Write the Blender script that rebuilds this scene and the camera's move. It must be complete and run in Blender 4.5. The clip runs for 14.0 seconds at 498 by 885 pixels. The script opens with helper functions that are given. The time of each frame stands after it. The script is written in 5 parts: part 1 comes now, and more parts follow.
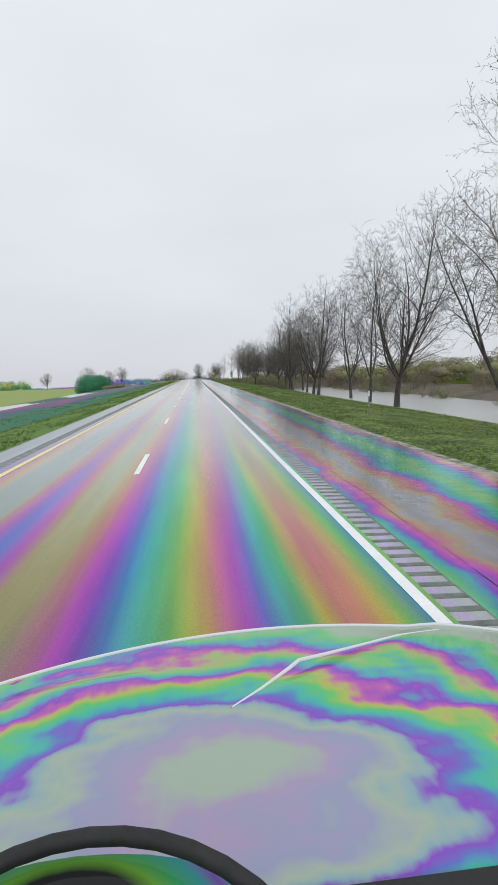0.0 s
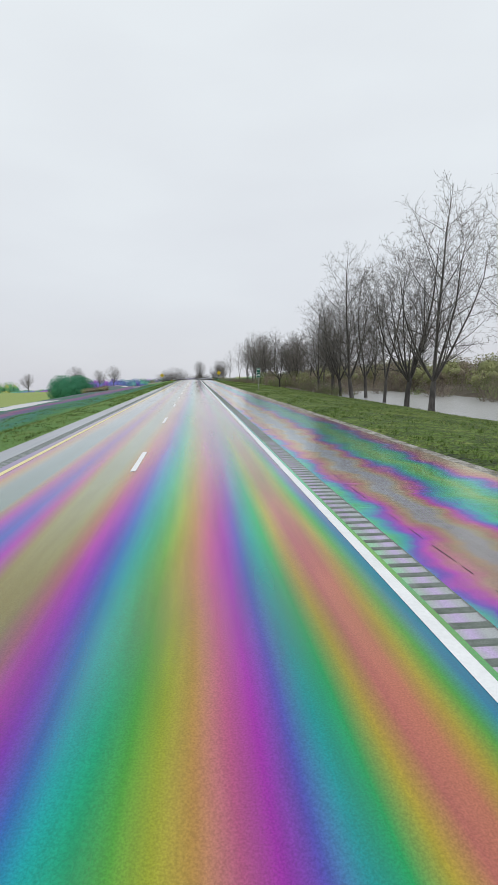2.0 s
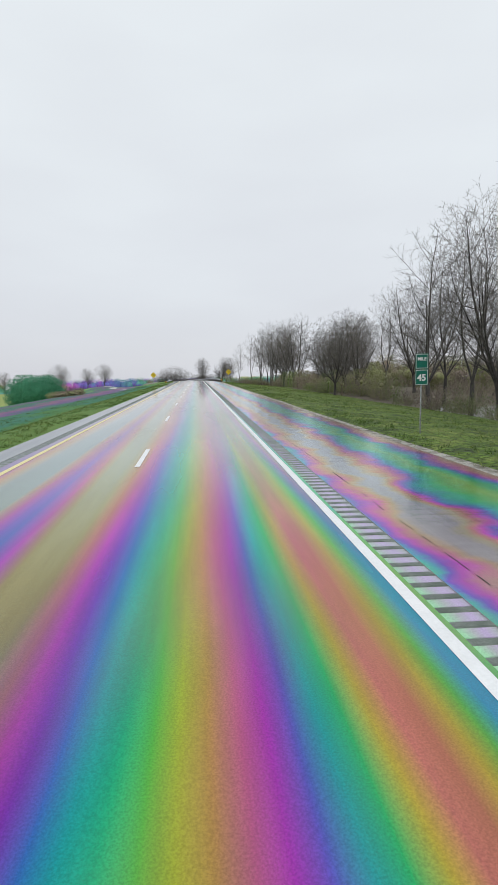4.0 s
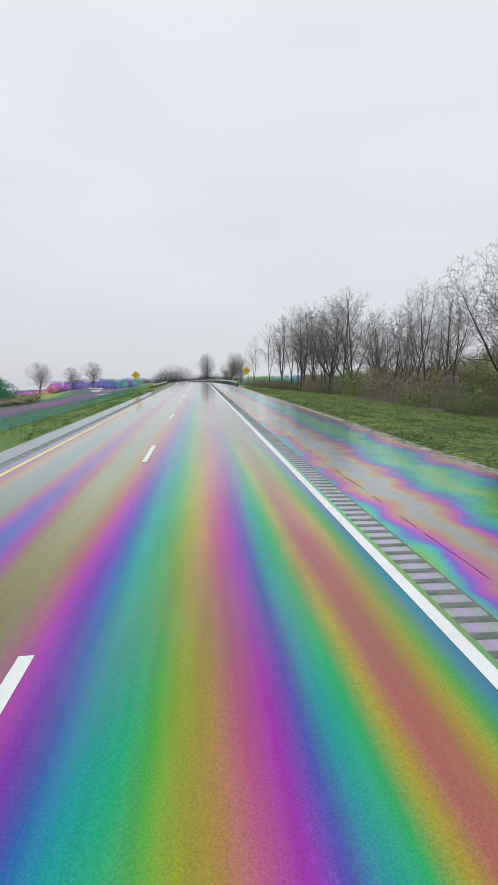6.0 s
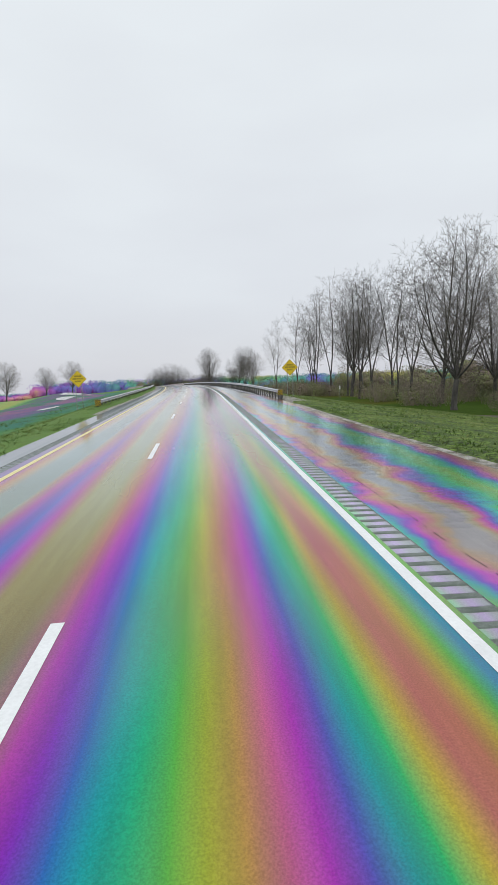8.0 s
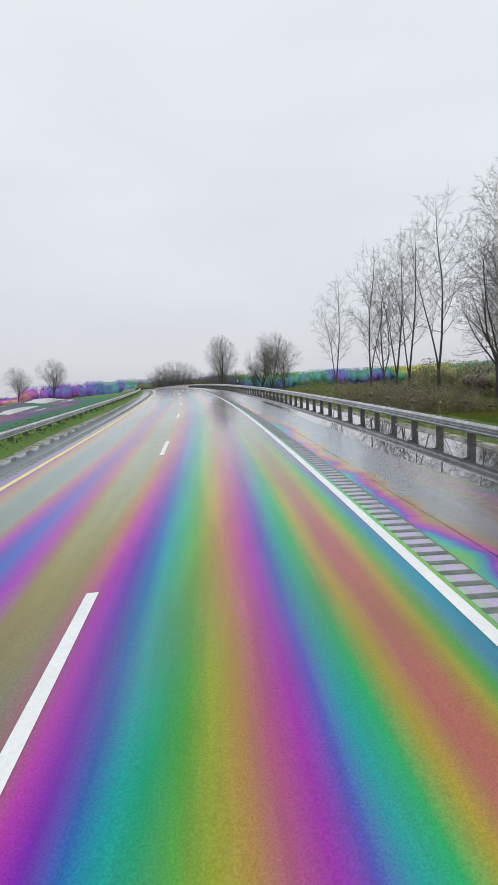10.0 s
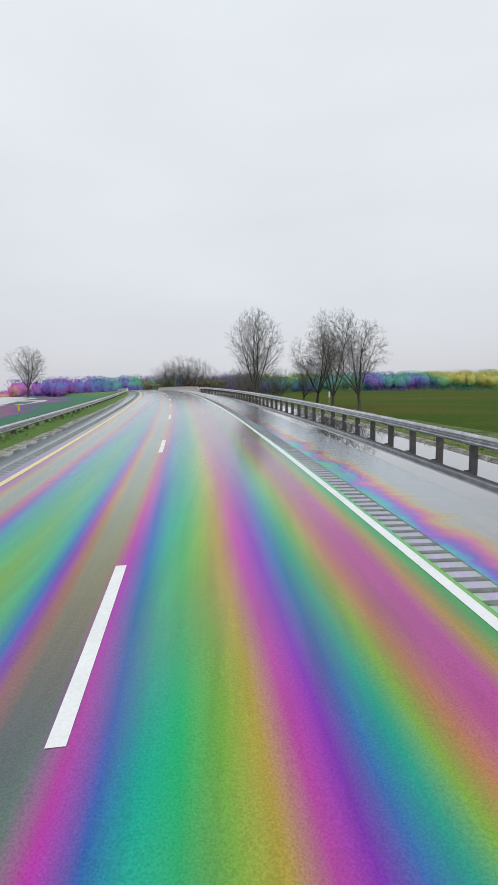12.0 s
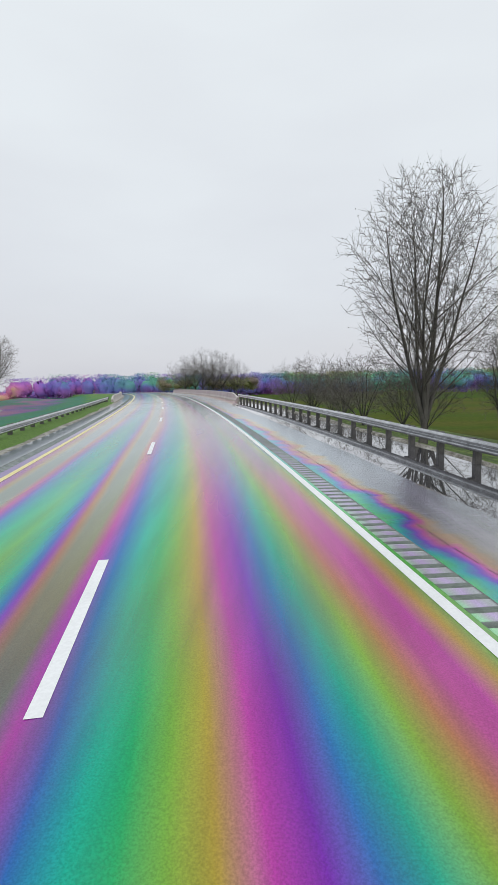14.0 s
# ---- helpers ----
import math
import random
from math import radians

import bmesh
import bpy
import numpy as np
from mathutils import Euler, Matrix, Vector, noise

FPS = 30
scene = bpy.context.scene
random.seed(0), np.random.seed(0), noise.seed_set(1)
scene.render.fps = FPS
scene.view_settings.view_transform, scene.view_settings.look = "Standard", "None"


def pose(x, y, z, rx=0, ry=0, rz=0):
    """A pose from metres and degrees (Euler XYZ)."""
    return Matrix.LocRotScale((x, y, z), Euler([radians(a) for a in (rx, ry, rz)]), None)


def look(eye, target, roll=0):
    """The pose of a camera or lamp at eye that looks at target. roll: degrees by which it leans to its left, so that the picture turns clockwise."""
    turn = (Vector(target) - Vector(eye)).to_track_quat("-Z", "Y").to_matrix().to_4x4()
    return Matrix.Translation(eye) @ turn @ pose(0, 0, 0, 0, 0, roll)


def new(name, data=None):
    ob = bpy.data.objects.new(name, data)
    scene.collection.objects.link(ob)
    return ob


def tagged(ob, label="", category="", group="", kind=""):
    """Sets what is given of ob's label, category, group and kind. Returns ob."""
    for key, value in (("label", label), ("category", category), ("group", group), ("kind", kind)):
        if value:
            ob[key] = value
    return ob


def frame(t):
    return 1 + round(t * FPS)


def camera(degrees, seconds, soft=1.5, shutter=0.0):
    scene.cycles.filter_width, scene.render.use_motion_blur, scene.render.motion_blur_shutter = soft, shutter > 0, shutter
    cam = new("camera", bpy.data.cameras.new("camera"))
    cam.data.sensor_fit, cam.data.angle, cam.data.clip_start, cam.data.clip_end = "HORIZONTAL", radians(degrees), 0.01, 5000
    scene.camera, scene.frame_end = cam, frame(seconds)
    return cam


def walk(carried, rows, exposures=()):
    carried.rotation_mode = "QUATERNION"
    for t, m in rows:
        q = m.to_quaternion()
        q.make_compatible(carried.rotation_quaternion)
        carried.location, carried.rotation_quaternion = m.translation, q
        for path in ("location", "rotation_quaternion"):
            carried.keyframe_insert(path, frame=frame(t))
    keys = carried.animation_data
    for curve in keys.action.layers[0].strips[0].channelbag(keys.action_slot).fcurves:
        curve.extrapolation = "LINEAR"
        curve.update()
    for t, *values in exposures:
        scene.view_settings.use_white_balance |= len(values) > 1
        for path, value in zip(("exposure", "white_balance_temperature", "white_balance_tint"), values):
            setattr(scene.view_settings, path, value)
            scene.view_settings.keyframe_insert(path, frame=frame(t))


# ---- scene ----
# ---------------- the road's line ----------------
BEND, RADIUS = 245.0, 880.0        # where the left bend begins, its radius
CREST, HUMP = 228.0, 6200.0        # where the crest begins, its vertical radius
LANE = 3.66


def place(s, u, dz=0.0):
    """World place of station s, offset u to the right of the white edge line, dz above the lane line."""
    z = 0.0 if s < CREST else -(min(s, 480.0) - CREST) ** 2 / (2 * HUMP) - max(0.0, s - 480.0) * (480.0 - CREST) / HUMP
    if s <= BEND:
        return Vector((u, s, z + dz))
    a = (s - BEND) / RADIUS
    r = RADIUS + u
    return Vector((-RADIUS + r * math.cos(a), BEND + r * math.sin(a), z + dz))


def heading(s):
    return 0.0 if s <= BEND else math.degrees((s - BEND) / RADIUS)


def grade(s):
    return 0.0 if s <= CREST else -math.degrees((min(s, 480.0) - CREST) / HUMP)


def cross(u):
    """Height of the paved surface over the lane line: a crowned road with falling shoulders."""
    if u > 0:
        return -0.088 - 0.03 * u
    if u > -LANE:
        return -0.024 * (u + LANE)
    if u > -7.25:
        return -0.057 * (-LANE - u)
    return -0.2046 - 0.04 * (-7.25 - u)


def on_road(s, u, dz=0.0):
    return place(s, u, cross(u) + dz)


# ---------------- the camera and its drive ----------------
cam = camera(52.4, 14.0, 0.5)
EYE = 2.27
# seconds, yaw and pitch against the road, roll, offset from the edge line
DRIVE = np.array([
    (0.0, -6.07, -7.77, 1.14, -2.26), (0.5, -6.15, -7.78, 1.40, -2.15), (1.0, -5.80, -7.86, 1.20, -2.06), (1.5, -5.84, -7.84, 1.25, -2.07),
    (2.0, -5.92, -7.87, 1.55, -2.10), (2.5, -5.98, -7.88, 1.30, -2.10), (3.0, -5.91, -7.92, 1.35, -2.08), (5.5, -5.51, -7.91, 1.50, -2.16),
    (6.0, -5.49, -7.97, 1.30, -2.17), (6.5, -5.52, -8.02, 1.45, -2.24), (7.0, -5.17, -8.22, 1.80, -2.25), (7.5, -5.23, -8.19, 2.03, -2.29),
    (8.0, -5.45, -8.05, 2.08, -2.24), (8.4, -5.40, -8.06, 2.25, -2.25), (10.2, -4.60, -8.18, 3.28, -2.30), (10.5, -4.62, -8.17, 3.33, -2.32),
    (11.0, -4.78, -7.94, 2.14, -2.43), (11.5, -5.57, -7.92, 1.36, -2.62), (12.0, -6.66, -7.71, 1.10, -2.73), (12.5, -7.74, -7.73, 1.36, -2.76),
    (13.0, -7.96, -7.76, 1.82, -2.63), (13.5, -7.74, -7.59, 1.60, -2.56), (14.0, -7.27, -7.41, 1.19, -2.53)])
LAG = np.array([(0, 0), (3, 0.6), (5.5, 1.3), (7.5, 1.85), (10.5, 2.82), (11.5, 3.25), (12.5, 3.56), (13, 3.66), (14, 3.74)])


def driven(t):
    return 24.38 * t - float(np.interp(t, LAG[:, 0], LAG[:, 1]))


rows = []
for i in range(57):
    t = i * 0.25
    yaw, pitch, roll, off = (float(np.interp(t, DRIVE[:, 0], DRIVE[:, k])) for k in (1, 2, 3, 4))
    s = driven(t)
    turn = pose(0, 0, 0, 0, 0, yaw + heading(s + 9)) @ pose(0, 0, 0, pitch + grade(s + 7)) @ pose(0, 0, 0, 0, roll) @ pose(0, 0, 0, 90)
    rows.append((t, Matrix.Translation(place(s, off, EYE)) @ turn))
walk(cam, rows)

# ---------------- sky and light: a bright overcast, raining day ----------------
world = bpy.data.worlds.new("overcast_sky")
scene.world = world
world.use_nodes = True
wn, wl = world.node_tree.nodes, world.node_tree.links
wn.clear()
w_out, w_bg = wn.new("ShaderNodeOutputWorld"), wn.new("ShaderNodeBackground")
w_sky, w_mix, w_ramp = wn.new("ShaderNodeTexSky"), wn.new("ShaderNodeMix"), wn.new("ShaderNodeValToRGB")
w_co, w_map, w_noise = wn.new("ShaderNodeTexCoord"), wn.new("ShaderNodeMapping"), wn.new("ShaderNodeTexNoise")
w_sky.sky_type, w_sky.sun_disc = "NISHITA", False
w_sky.sun_elevation, w_sky.sun_rotation = radians(48), radians(200)
w_map.inputs["Scale"].default_value = (1.0, 1.0, 3.0)
w_noise.inputs["Scale"].default_value, w_noise.inputs["Detail"].default_value = 1.6, 5.0
w_noise.inputs["Roughness"].default_value = 0.45
w_sep, w_add = wn.new("ShaderNodeSeparateXYZ"), wn.new("ShaderNodeMath")
w_add.operation = "MULTIPLY_ADD"
w_add.inputs[1].default_value = 0.7
w_ramp.color_ramp.elements[0].position, w_ramp.color_ramp.elements[1].position = 0.2, 0.85
w_ramp.color_ramp.elements[0].color = (0.60, 0.605, 0.66, 1)
w_ramp.color_ramp.elements[1].color = (0.785, 0.83, 0.865, 1)
w_mix.data_type = "RGBA"
w_mix.inputs[0].default_value = 0.994
wl.new(w_co.outputs["Generated"], w_map.inputs["Vector"])
wl.new(w_map.outputs["Vector"], w_noise.inputs["Vector"])
wl.new(w_co.outputs["Generated"], w_sep.inputs["Vector"])
wl.new(w_noise.outputs["Fac"], w_add.inputs[0])
wl.new(w_sep.outputs["Z"], w_add.inputs[2])
wl.new(w_add.outputs["Value"], w_ramp.inputs["Fac"])
wl.new(w_sky.outputs["Color"], w_mix.inputs[6])
wl.new(w_ramp.outputs["Color"], w_mix.inputs[7])
wl.new(w_mix.outputs[2], w_bg.inputs["Color"])
wl.new(w_bg.outputs["Background"], w_out.inputs["Surface"])
w_bg.inputs["Strength"].default_value = 1.0

sun = new("sun", bpy.data.lights.new("sun", "SUN"))
sun.data.energy, sun.data.angle, sun.data.color = 0.6, radians(25), (1.0, 0.97, 0.93)
sun.matrix_world = look((0, 0, 60), (-15, 40, 10))


# ---------------- materials ----------------
def material(name):
    m = bpy.data.materials.new(name)
    m.use_nodes = True
    return m, m.node_tree.nodes, m.node_tree.links, m.node_tree.nodes["Principled BSDF"]


def ramp_node(nodes, stops):
    r = nodes.new("ShaderNodeValToRGB")
    e = r.color_ramp.elements
    while len(e) < len(stops):
        e.new(0.5)
    for el, (p, c) in zip(e, stops):
        el.position = p
        el.color = (c, c, c, 1) if isinstance(c, (int, float)) else (*c, 1)
    return r


def noise_node(nodes, links, scale, detail=4.0, coord="Object", stretch=(1, 1, 1), rough=0.55):
    c, mp, n = nodes.new("ShaderNodeTexCoord"), nodes.new("ShaderNodeMapping"), nodes.new("ShaderNodeTexNoise")
    mp.inputs["Scale"].default_value = stretch
    n.inputs["Scale"].default_value, n.inputs["Detail"].default_value, n.inputs["Roughness"].default_value = scale, detail, rough
    links.new(c.outputs[coord], mp.inputs["Vector"])
    links.new(mp.outputs["Vector"], n.inputs["Vector"])
    return n


def surface(name, stops, scale=3.0, rough=0.8, fine=40.0, bump=0.3, depth=0.02, metal=0.0, coord="Object", stretch=(1, 1, 1), detail=5.0, each=0.0, mottle=0.45, deep=0.55, spec=0.5):
    """A surface with colours mixed by coarse noise, darkened and roughened by fine noise, with relief."""
    m, n, l, b = material(name)
    coarse = noise_node(n, l, scale, detail, coord, stretch)
    r = ramp_node(n, stops)
    l.new(coarse.outputs["Fac"], r.inputs["Fac"])
    small = noise_node(n, l, fine, 3.0, coord)
    mul = n.new("ShaderNodeMix")
    mul.data_type, mul.blend_type = "RGBA", "MULTIPLY"
    mul.inputs[0].default_value = mottle
    l.new(r.outputs["Color"], mul.inputs[6])
    g = ramp_node(n, [(0.35, deep), (0.65, 1.3)])
    l.new(small.outputs["Fac"], g.inputs["Fac"])
    l.new(g.outputs["Color"], mul.inputs[7])
    colour = mul.outputs[2]
    if each:
        info, hsv, rng = n.new("ShaderNodeObjectInfo"), n.new("ShaderNodeHueSaturation"), n.new("ShaderNodeMapRange")
        rng.inputs["To Min"].default_value, rng.inputs["To Max"].default_value = 1 - each, 1 + each
        l.new(info.outputs["Random"], rng.inputs["Value"])
        l.new(rng.outputs["Result"], hsv.inputs["Value"])
        l.new(colour, hsv.inputs["Color"])
        colour = hsv.outputs["Color"]
    l.new(colour, b.inputs["Base Color"])
    b.inputs["Roughness"].default_value, b.inputs["Metallic"].default_value = rough, metal
    b.inputs["Specular IOR Level"].default_value = spec
    if bump:
        bp = n.new("ShaderNodeBump")
        bp.inputs["Strength"].default_value, bp.inputs["Distance"].default_value = bump, depth
        l.new(small.outputs["Fac"], bp.inputs["Height"])
        l.new(bp.outputs["Normal"], b.inputs["Normal"])
    return m


def wet_film(name, films, span, sheen_tints, base=(0.035, 0.05), rough=0.12, wander=0.22, ior=1.5, bump=0.05, puddle=None, ripple=0.0, grit=0.3, patch=(0.9, 0.045), coat=0.1, water=0.42, ragged_edge=0.18, film=1.15, spec=0.15, over=1.33, spray=0.0, later=None):
    """Wet asphalt under a thin film whose thickness (nanometres) changes across the road: films is (offset, nm). The
    sheen's colours are also put into the base colour. later: other films and tints, and the stations between which they
    take over.
    """
    m, n, l, b = material(name)
    uv, sep = n.new("ShaderNodeUVMap"), n.new("ShaderNodeSeparateXYZ")
    uv.uv_map = "road"
    l.new(uv.outputs["UV"], sep.inputs["Vector"])
    mp = n.new("ShaderNodeMapping")
    mp.inputs["Scale"].default_value = (*patch, 1)
    drift = n.new("ShaderNodeTexNoise")
    drift.inputs["Scale"].default_value, drift.inputs["Detail"].default_value = 1.0, 3.0
    l.new(uv.outputs["UV"], mp.inputs["Vector"])
    l.new(mp.outputs["Vector"], drift.inputs["Vector"])
    off = n.new("ShaderNodeMath")
    off.operation = "MULTIPLY_ADD"
    off.inputs[1].default_value, off.inputs[2].default_value = wander, -wander * (0.5 + ragged_edge / 2)
    ragged, rag_map, both = n.new("ShaderNodeTexNoise"), n.new("ShaderNodeMapping"), n.new("ShaderNodeMath")
    rag_map.inputs["Scale"].default_value = (patch[0] * 2.5, patch[1] * 8, 1)
    ragged.inputs["Scale"].default_value, ragged.inputs["Detail"].default_value = 1.0, 6.0
    l.new(uv.outputs["UV"], rag_map.inputs["Vector"])
    l.new(rag_map.outputs["Vector"], ragged.inputs["Vector"])
    both.operation = "MULTIPLY_ADD"
    both.inputs[1].default_value = ragged_edge
    l.new(ragged.outputs["Fac"], both.inputs[0])
    l.new(drift.outputs["Fac"], both.inputs[2])
    l.new(both.outputs["Value"], off.inputs[0])
    add = n.new("ShaderNodeMath")
    l.new(sep.outputs["X"], add.inputs[0])
    l.new(off.outputs["Value"], add.inputs[1])
    rng = n.new("ShaderNodeMapRange")
    rng.inputs["From Min"].default_value, rng.inputs["From Max"].default_value = span
    l.new(add.outputs["Value"], rng.inputs["Value"])
    lo, hi = span
    deep = 2 * film * math.sqrt(1 - (0.949 / film) ** 2)       # path through the film per nanometre of thickness, seen at 72 degrees
    r = ramp_node(n, [((u - lo) / (hi - lo), nm / deep / 2500.0) for u, nm in films])
    r.color_ramp.interpolation = "LINEAR"
    l.new(rng.outputs["Result"], r.inputs["Fac"])
    nm = n.new("ShaderNodeMath")
    nm.operation = "MULTIPLY"
    nm.inputs[1].default_value = 2500.0
    thickness = r.outputs["Color"]
    if later:
        r2, along, blend = ramp_node(n, [((u - lo) / (hi - lo), q / deep / 2500.0) for u, q in later[0]]), n.new("ShaderNodeMapRange"), n.new("ShaderNodeMix")
        along.interpolation_type, blend.data_type = "SMOOTHSTEP", "RGBA"
        along.inputs["From Min"].default_value, along.inputs["From Max"].default_value = later[2]
        l.new(sep.outputs["Y"], along.inputs["Value"])
        l.new(rng.outputs["Result"], r2.inputs["Fac"])
        l.new(along.outputs["Result"], blend.inputs[0])
        l.new(thickness, blend.inputs[6])
        l.new(r2.outputs["Color"], blend.inputs[7])
        thickness = blend.outputs[2]
    l.new(thickness, nm.inputs[0])
    speck, uneven = noise_node(n, l, 38.0, 2.0, "Object", (1, 1, 1), 0.6), n.new("ShaderNodeMath")
    uneven.operation = "MULTIPLY_ADD"
    uneven.inputs[1].default_value, uneven.inputs[2].default_value = grit * 2500.0, (1 - grit / 2) * 2500.0
    l.new(speck.outputs["Fac"], uneven.inputs[0])
    l.new(uneven.outputs["Value"], nm.inputs[1])
    l.new(nm.outputs["Value"], b.inputs["Thin Film Thickness"])
    b.inputs["Thin Film IOR"].default_value = film
    b.inputs["Coat Weight"].default_value, b.inputs["Coat IOR"].default_value = water, over     # the rain water on top
    b.inputs["Coat Roughness"].default_value = coat
    b.inputs["IOR"].default_value = ior
    b.inputs["Specular IOR Level"].default_value = spec
    b.inputs["Sheen Weight"].default_value, b.inputs["Sheen Roughness"].default_value = spray, 0.3      # pale sheen added to grey the wet ground at a low viewing angle
    grain = noise_node(n, l, 55.0, 3.0)
    coarse = noise_node(n, l, 0.5, 4.0, "Object", (1, 0.15, 1))
    c = ramp_node(n, [(0.35, base[0]), (0.7, base[1])])
    l.new(coarse.outputs["Fac"], c.inputs["Fac"])
    # rainbow sheen added to the base colour, the same from every view
    tint, shade = ramp_node(n, [((u - lo) / (hi - lo), col) for u, col in sheen_tints]), n.new("ShaderNodeMix")
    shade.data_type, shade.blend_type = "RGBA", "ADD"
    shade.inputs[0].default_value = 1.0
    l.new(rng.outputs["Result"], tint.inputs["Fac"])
    tinted = tint.outputs["Color"]
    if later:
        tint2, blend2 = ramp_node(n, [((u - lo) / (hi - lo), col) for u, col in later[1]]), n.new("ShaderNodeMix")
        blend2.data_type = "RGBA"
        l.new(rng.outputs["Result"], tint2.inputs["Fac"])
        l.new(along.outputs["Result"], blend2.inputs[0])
        l.new(tinted, blend2.inputs[6])
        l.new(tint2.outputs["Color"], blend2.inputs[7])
        tinted = blend2.outputs[2]
    l.new(tinted, shade.inputs[6])
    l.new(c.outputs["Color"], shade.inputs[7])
    stone, dark = noise_node(n, l, 70.0, 3.0, "Object", (1, 1, 1), 0.7), n.new("ShaderNodeMix")
    # pale lengthwise streaks in the base colour imitate sheen along wheel tracks
    track_sheen = noise_node(n, l, 1.3, 5.0, "Object", (1.6, 0.12, 1), 0.6)
    dark.data_type, dark.blend_type = "RGBA", "MULTIPLY"
    dark.inputs[0].default_value = 0.7
    speckle, streak, both2 = ramp_node(n, [(0.36, 0.78), (0.64, 1.25)]), ramp_node(n, [(0.36, 0.8), (0.64, 1.25)]), n.new("ShaderNodeMix")
    both2.data_type, both2.blend_type = "RGBA", "MULTIPLY"
    both2.inputs[0].default_value = 1.0
    l.new(stone.outputs["Fac"], speckle.inputs["Fac"])
    l.new(track_sheen.outputs["Fac"], streak.inputs["Fac"])
    l.new(speckle.outputs["Color"], both2.inputs[6])
    l.new(streak.outputs["Color"], both2.inputs[7])
    l.new(shade.outputs[2], dark.inputs[6])
    l.new(both2.outputs[2], dark.inputs[7])
    l.new(dark.outputs[2], b.inputs["Base Color"])
    rr = n.new("ShaderNodeMapRange")
    rr.inputs["From Min"].default_value, rr.inputs["From Max"].default_value = 0.35, 0.7
    rr.inputs["To Min"].default_value, rr.inputs["To Max"].default_value = rough, rough * 1.5
    if puddle:
        rr.inputs["To Min"].default_value, rr.inputs["To Max"].default_value = puddle, rough
    l.new(coarse.outputs["Fac"], rr.inputs["Value"])
    l.new(rr.outputs["Result"], b.inputs["Roughness"])
    bp = n.new("ShaderNodeBump")
    bp.inputs["Strength"].default_value, bp.inputs["Distance"].default_value = bump, 0.004
    l.new(grain.outputs["Fac"], bp.inputs["Height"])
    if ripple:
        rm, rn, r2 = n.new("ShaderNodeMapping"), n.new("ShaderNodeTexNoise"), n.new("ShaderNodeBump")
        rm.inputs["Scale"].default_value = (0.5, 3.5, 1)
        rn.inputs["Scale"].default_value, rn.inputs["Detail"].default_value = 1.0, 4.0
        r2.inputs["Strength"].default_value, r2.inputs["Distance"].default_value = ripple, 0.02
        l.new(uv.outputs["UV"], rm.inputs["Vector"])
        l.new(rm.outputs["Vector"], rn.inputs["Vector"])
        l.new(rn.outputs["Fac"], r2.inputs["Height"])
        l.new(r2.outputs["Normal"], bp.inputs["Normal"])
        l.new(r2.outputs["Normal"], b.inputs["Coat Normal"])
    l.new(bp.outputs["Normal"], b.inputs["Normal"])
    return m


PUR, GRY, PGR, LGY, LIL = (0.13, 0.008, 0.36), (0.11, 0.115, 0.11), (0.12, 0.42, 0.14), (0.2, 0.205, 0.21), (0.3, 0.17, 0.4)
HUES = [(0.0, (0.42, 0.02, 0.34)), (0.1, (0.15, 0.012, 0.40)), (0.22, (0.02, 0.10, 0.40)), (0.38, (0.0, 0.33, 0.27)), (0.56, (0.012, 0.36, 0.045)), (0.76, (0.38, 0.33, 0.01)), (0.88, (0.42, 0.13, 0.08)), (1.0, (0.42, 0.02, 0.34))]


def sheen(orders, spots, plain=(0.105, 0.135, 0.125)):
    """Rainbow sheen put into the base colour: the film's order of colour at an offset gives the hue, and below the
    first order it is plain grey.
    """
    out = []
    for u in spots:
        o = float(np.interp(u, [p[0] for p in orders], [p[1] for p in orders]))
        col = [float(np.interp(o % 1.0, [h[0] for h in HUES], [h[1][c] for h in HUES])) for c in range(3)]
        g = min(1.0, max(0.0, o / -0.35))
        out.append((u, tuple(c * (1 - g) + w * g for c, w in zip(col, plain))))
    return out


def depths(orders):
    """Optical path of the film, in nanometres, that shows these orders of colour."""
    return [(u, 790 + 530 * max(o, -0.45)) for u, o in orders]


# offset from the edge line and order of colour of the oil film there
LANE_ORDERS = [(-7.35, 0.1), (-7.0, 0.06), (-6.75, -0.15), (-6.45, -0.4), (-5.75, -0.4), (-5.6, -0.1), (-5.4, 0.06), (-5.05, 0.24), (-4.8, 0.1), (-4.6, -0.02), (-4.35, -0.3), (-4.0, -0.32), (-3.75, -0.15),
               (-3.5, 0.0), (-3.3, 0.08), (-3.0, 0.3), (-2.65, 0.52), (-2.3, 0.75), (-2.05, 0.9), (-1.85, 1.0), (-1.65, 1.14), (-1.42, 1.36), (-1.2, 1.56), (-1.06, 1.78), (-0.8, 1.93), (-0.5, 1.78), (-0.22, 1.5), (-0.06, 1.12), (0.05, 1.1)]
BEND_ORDERS = [(-7.35, 0.1), (-7.0, 0.08), (-6.85, -0.1), (-6.65, -0.38), (-6.3, -0.36), (-6.12, 0.0), (-6.0, 0.12), (-5.85, 0.3), (-5.6, 0.48), (-5.1, 0.6), (-4.75, 0.5), (-4.55, 0.3), (-4.42, 0.1), (-4.3, -0.08), (-4.15, -0.36), (-3.85, -0.32), (-3.68, -0.02),
               (-3.5, 0.16), (-3.25, 0.38), (-2.8, 0.57), (-2.5, 0.76), (-2.2, 1.0), (-1.95, 1.1), (-1.73, 1.25), (-1.5, 1.42), (-1.33, 1.57), (-1.15, 1.78), (-0.9, 1.93), (-0.58, 2.0), (-0.28, 1.8), (0.05, 1.4)]
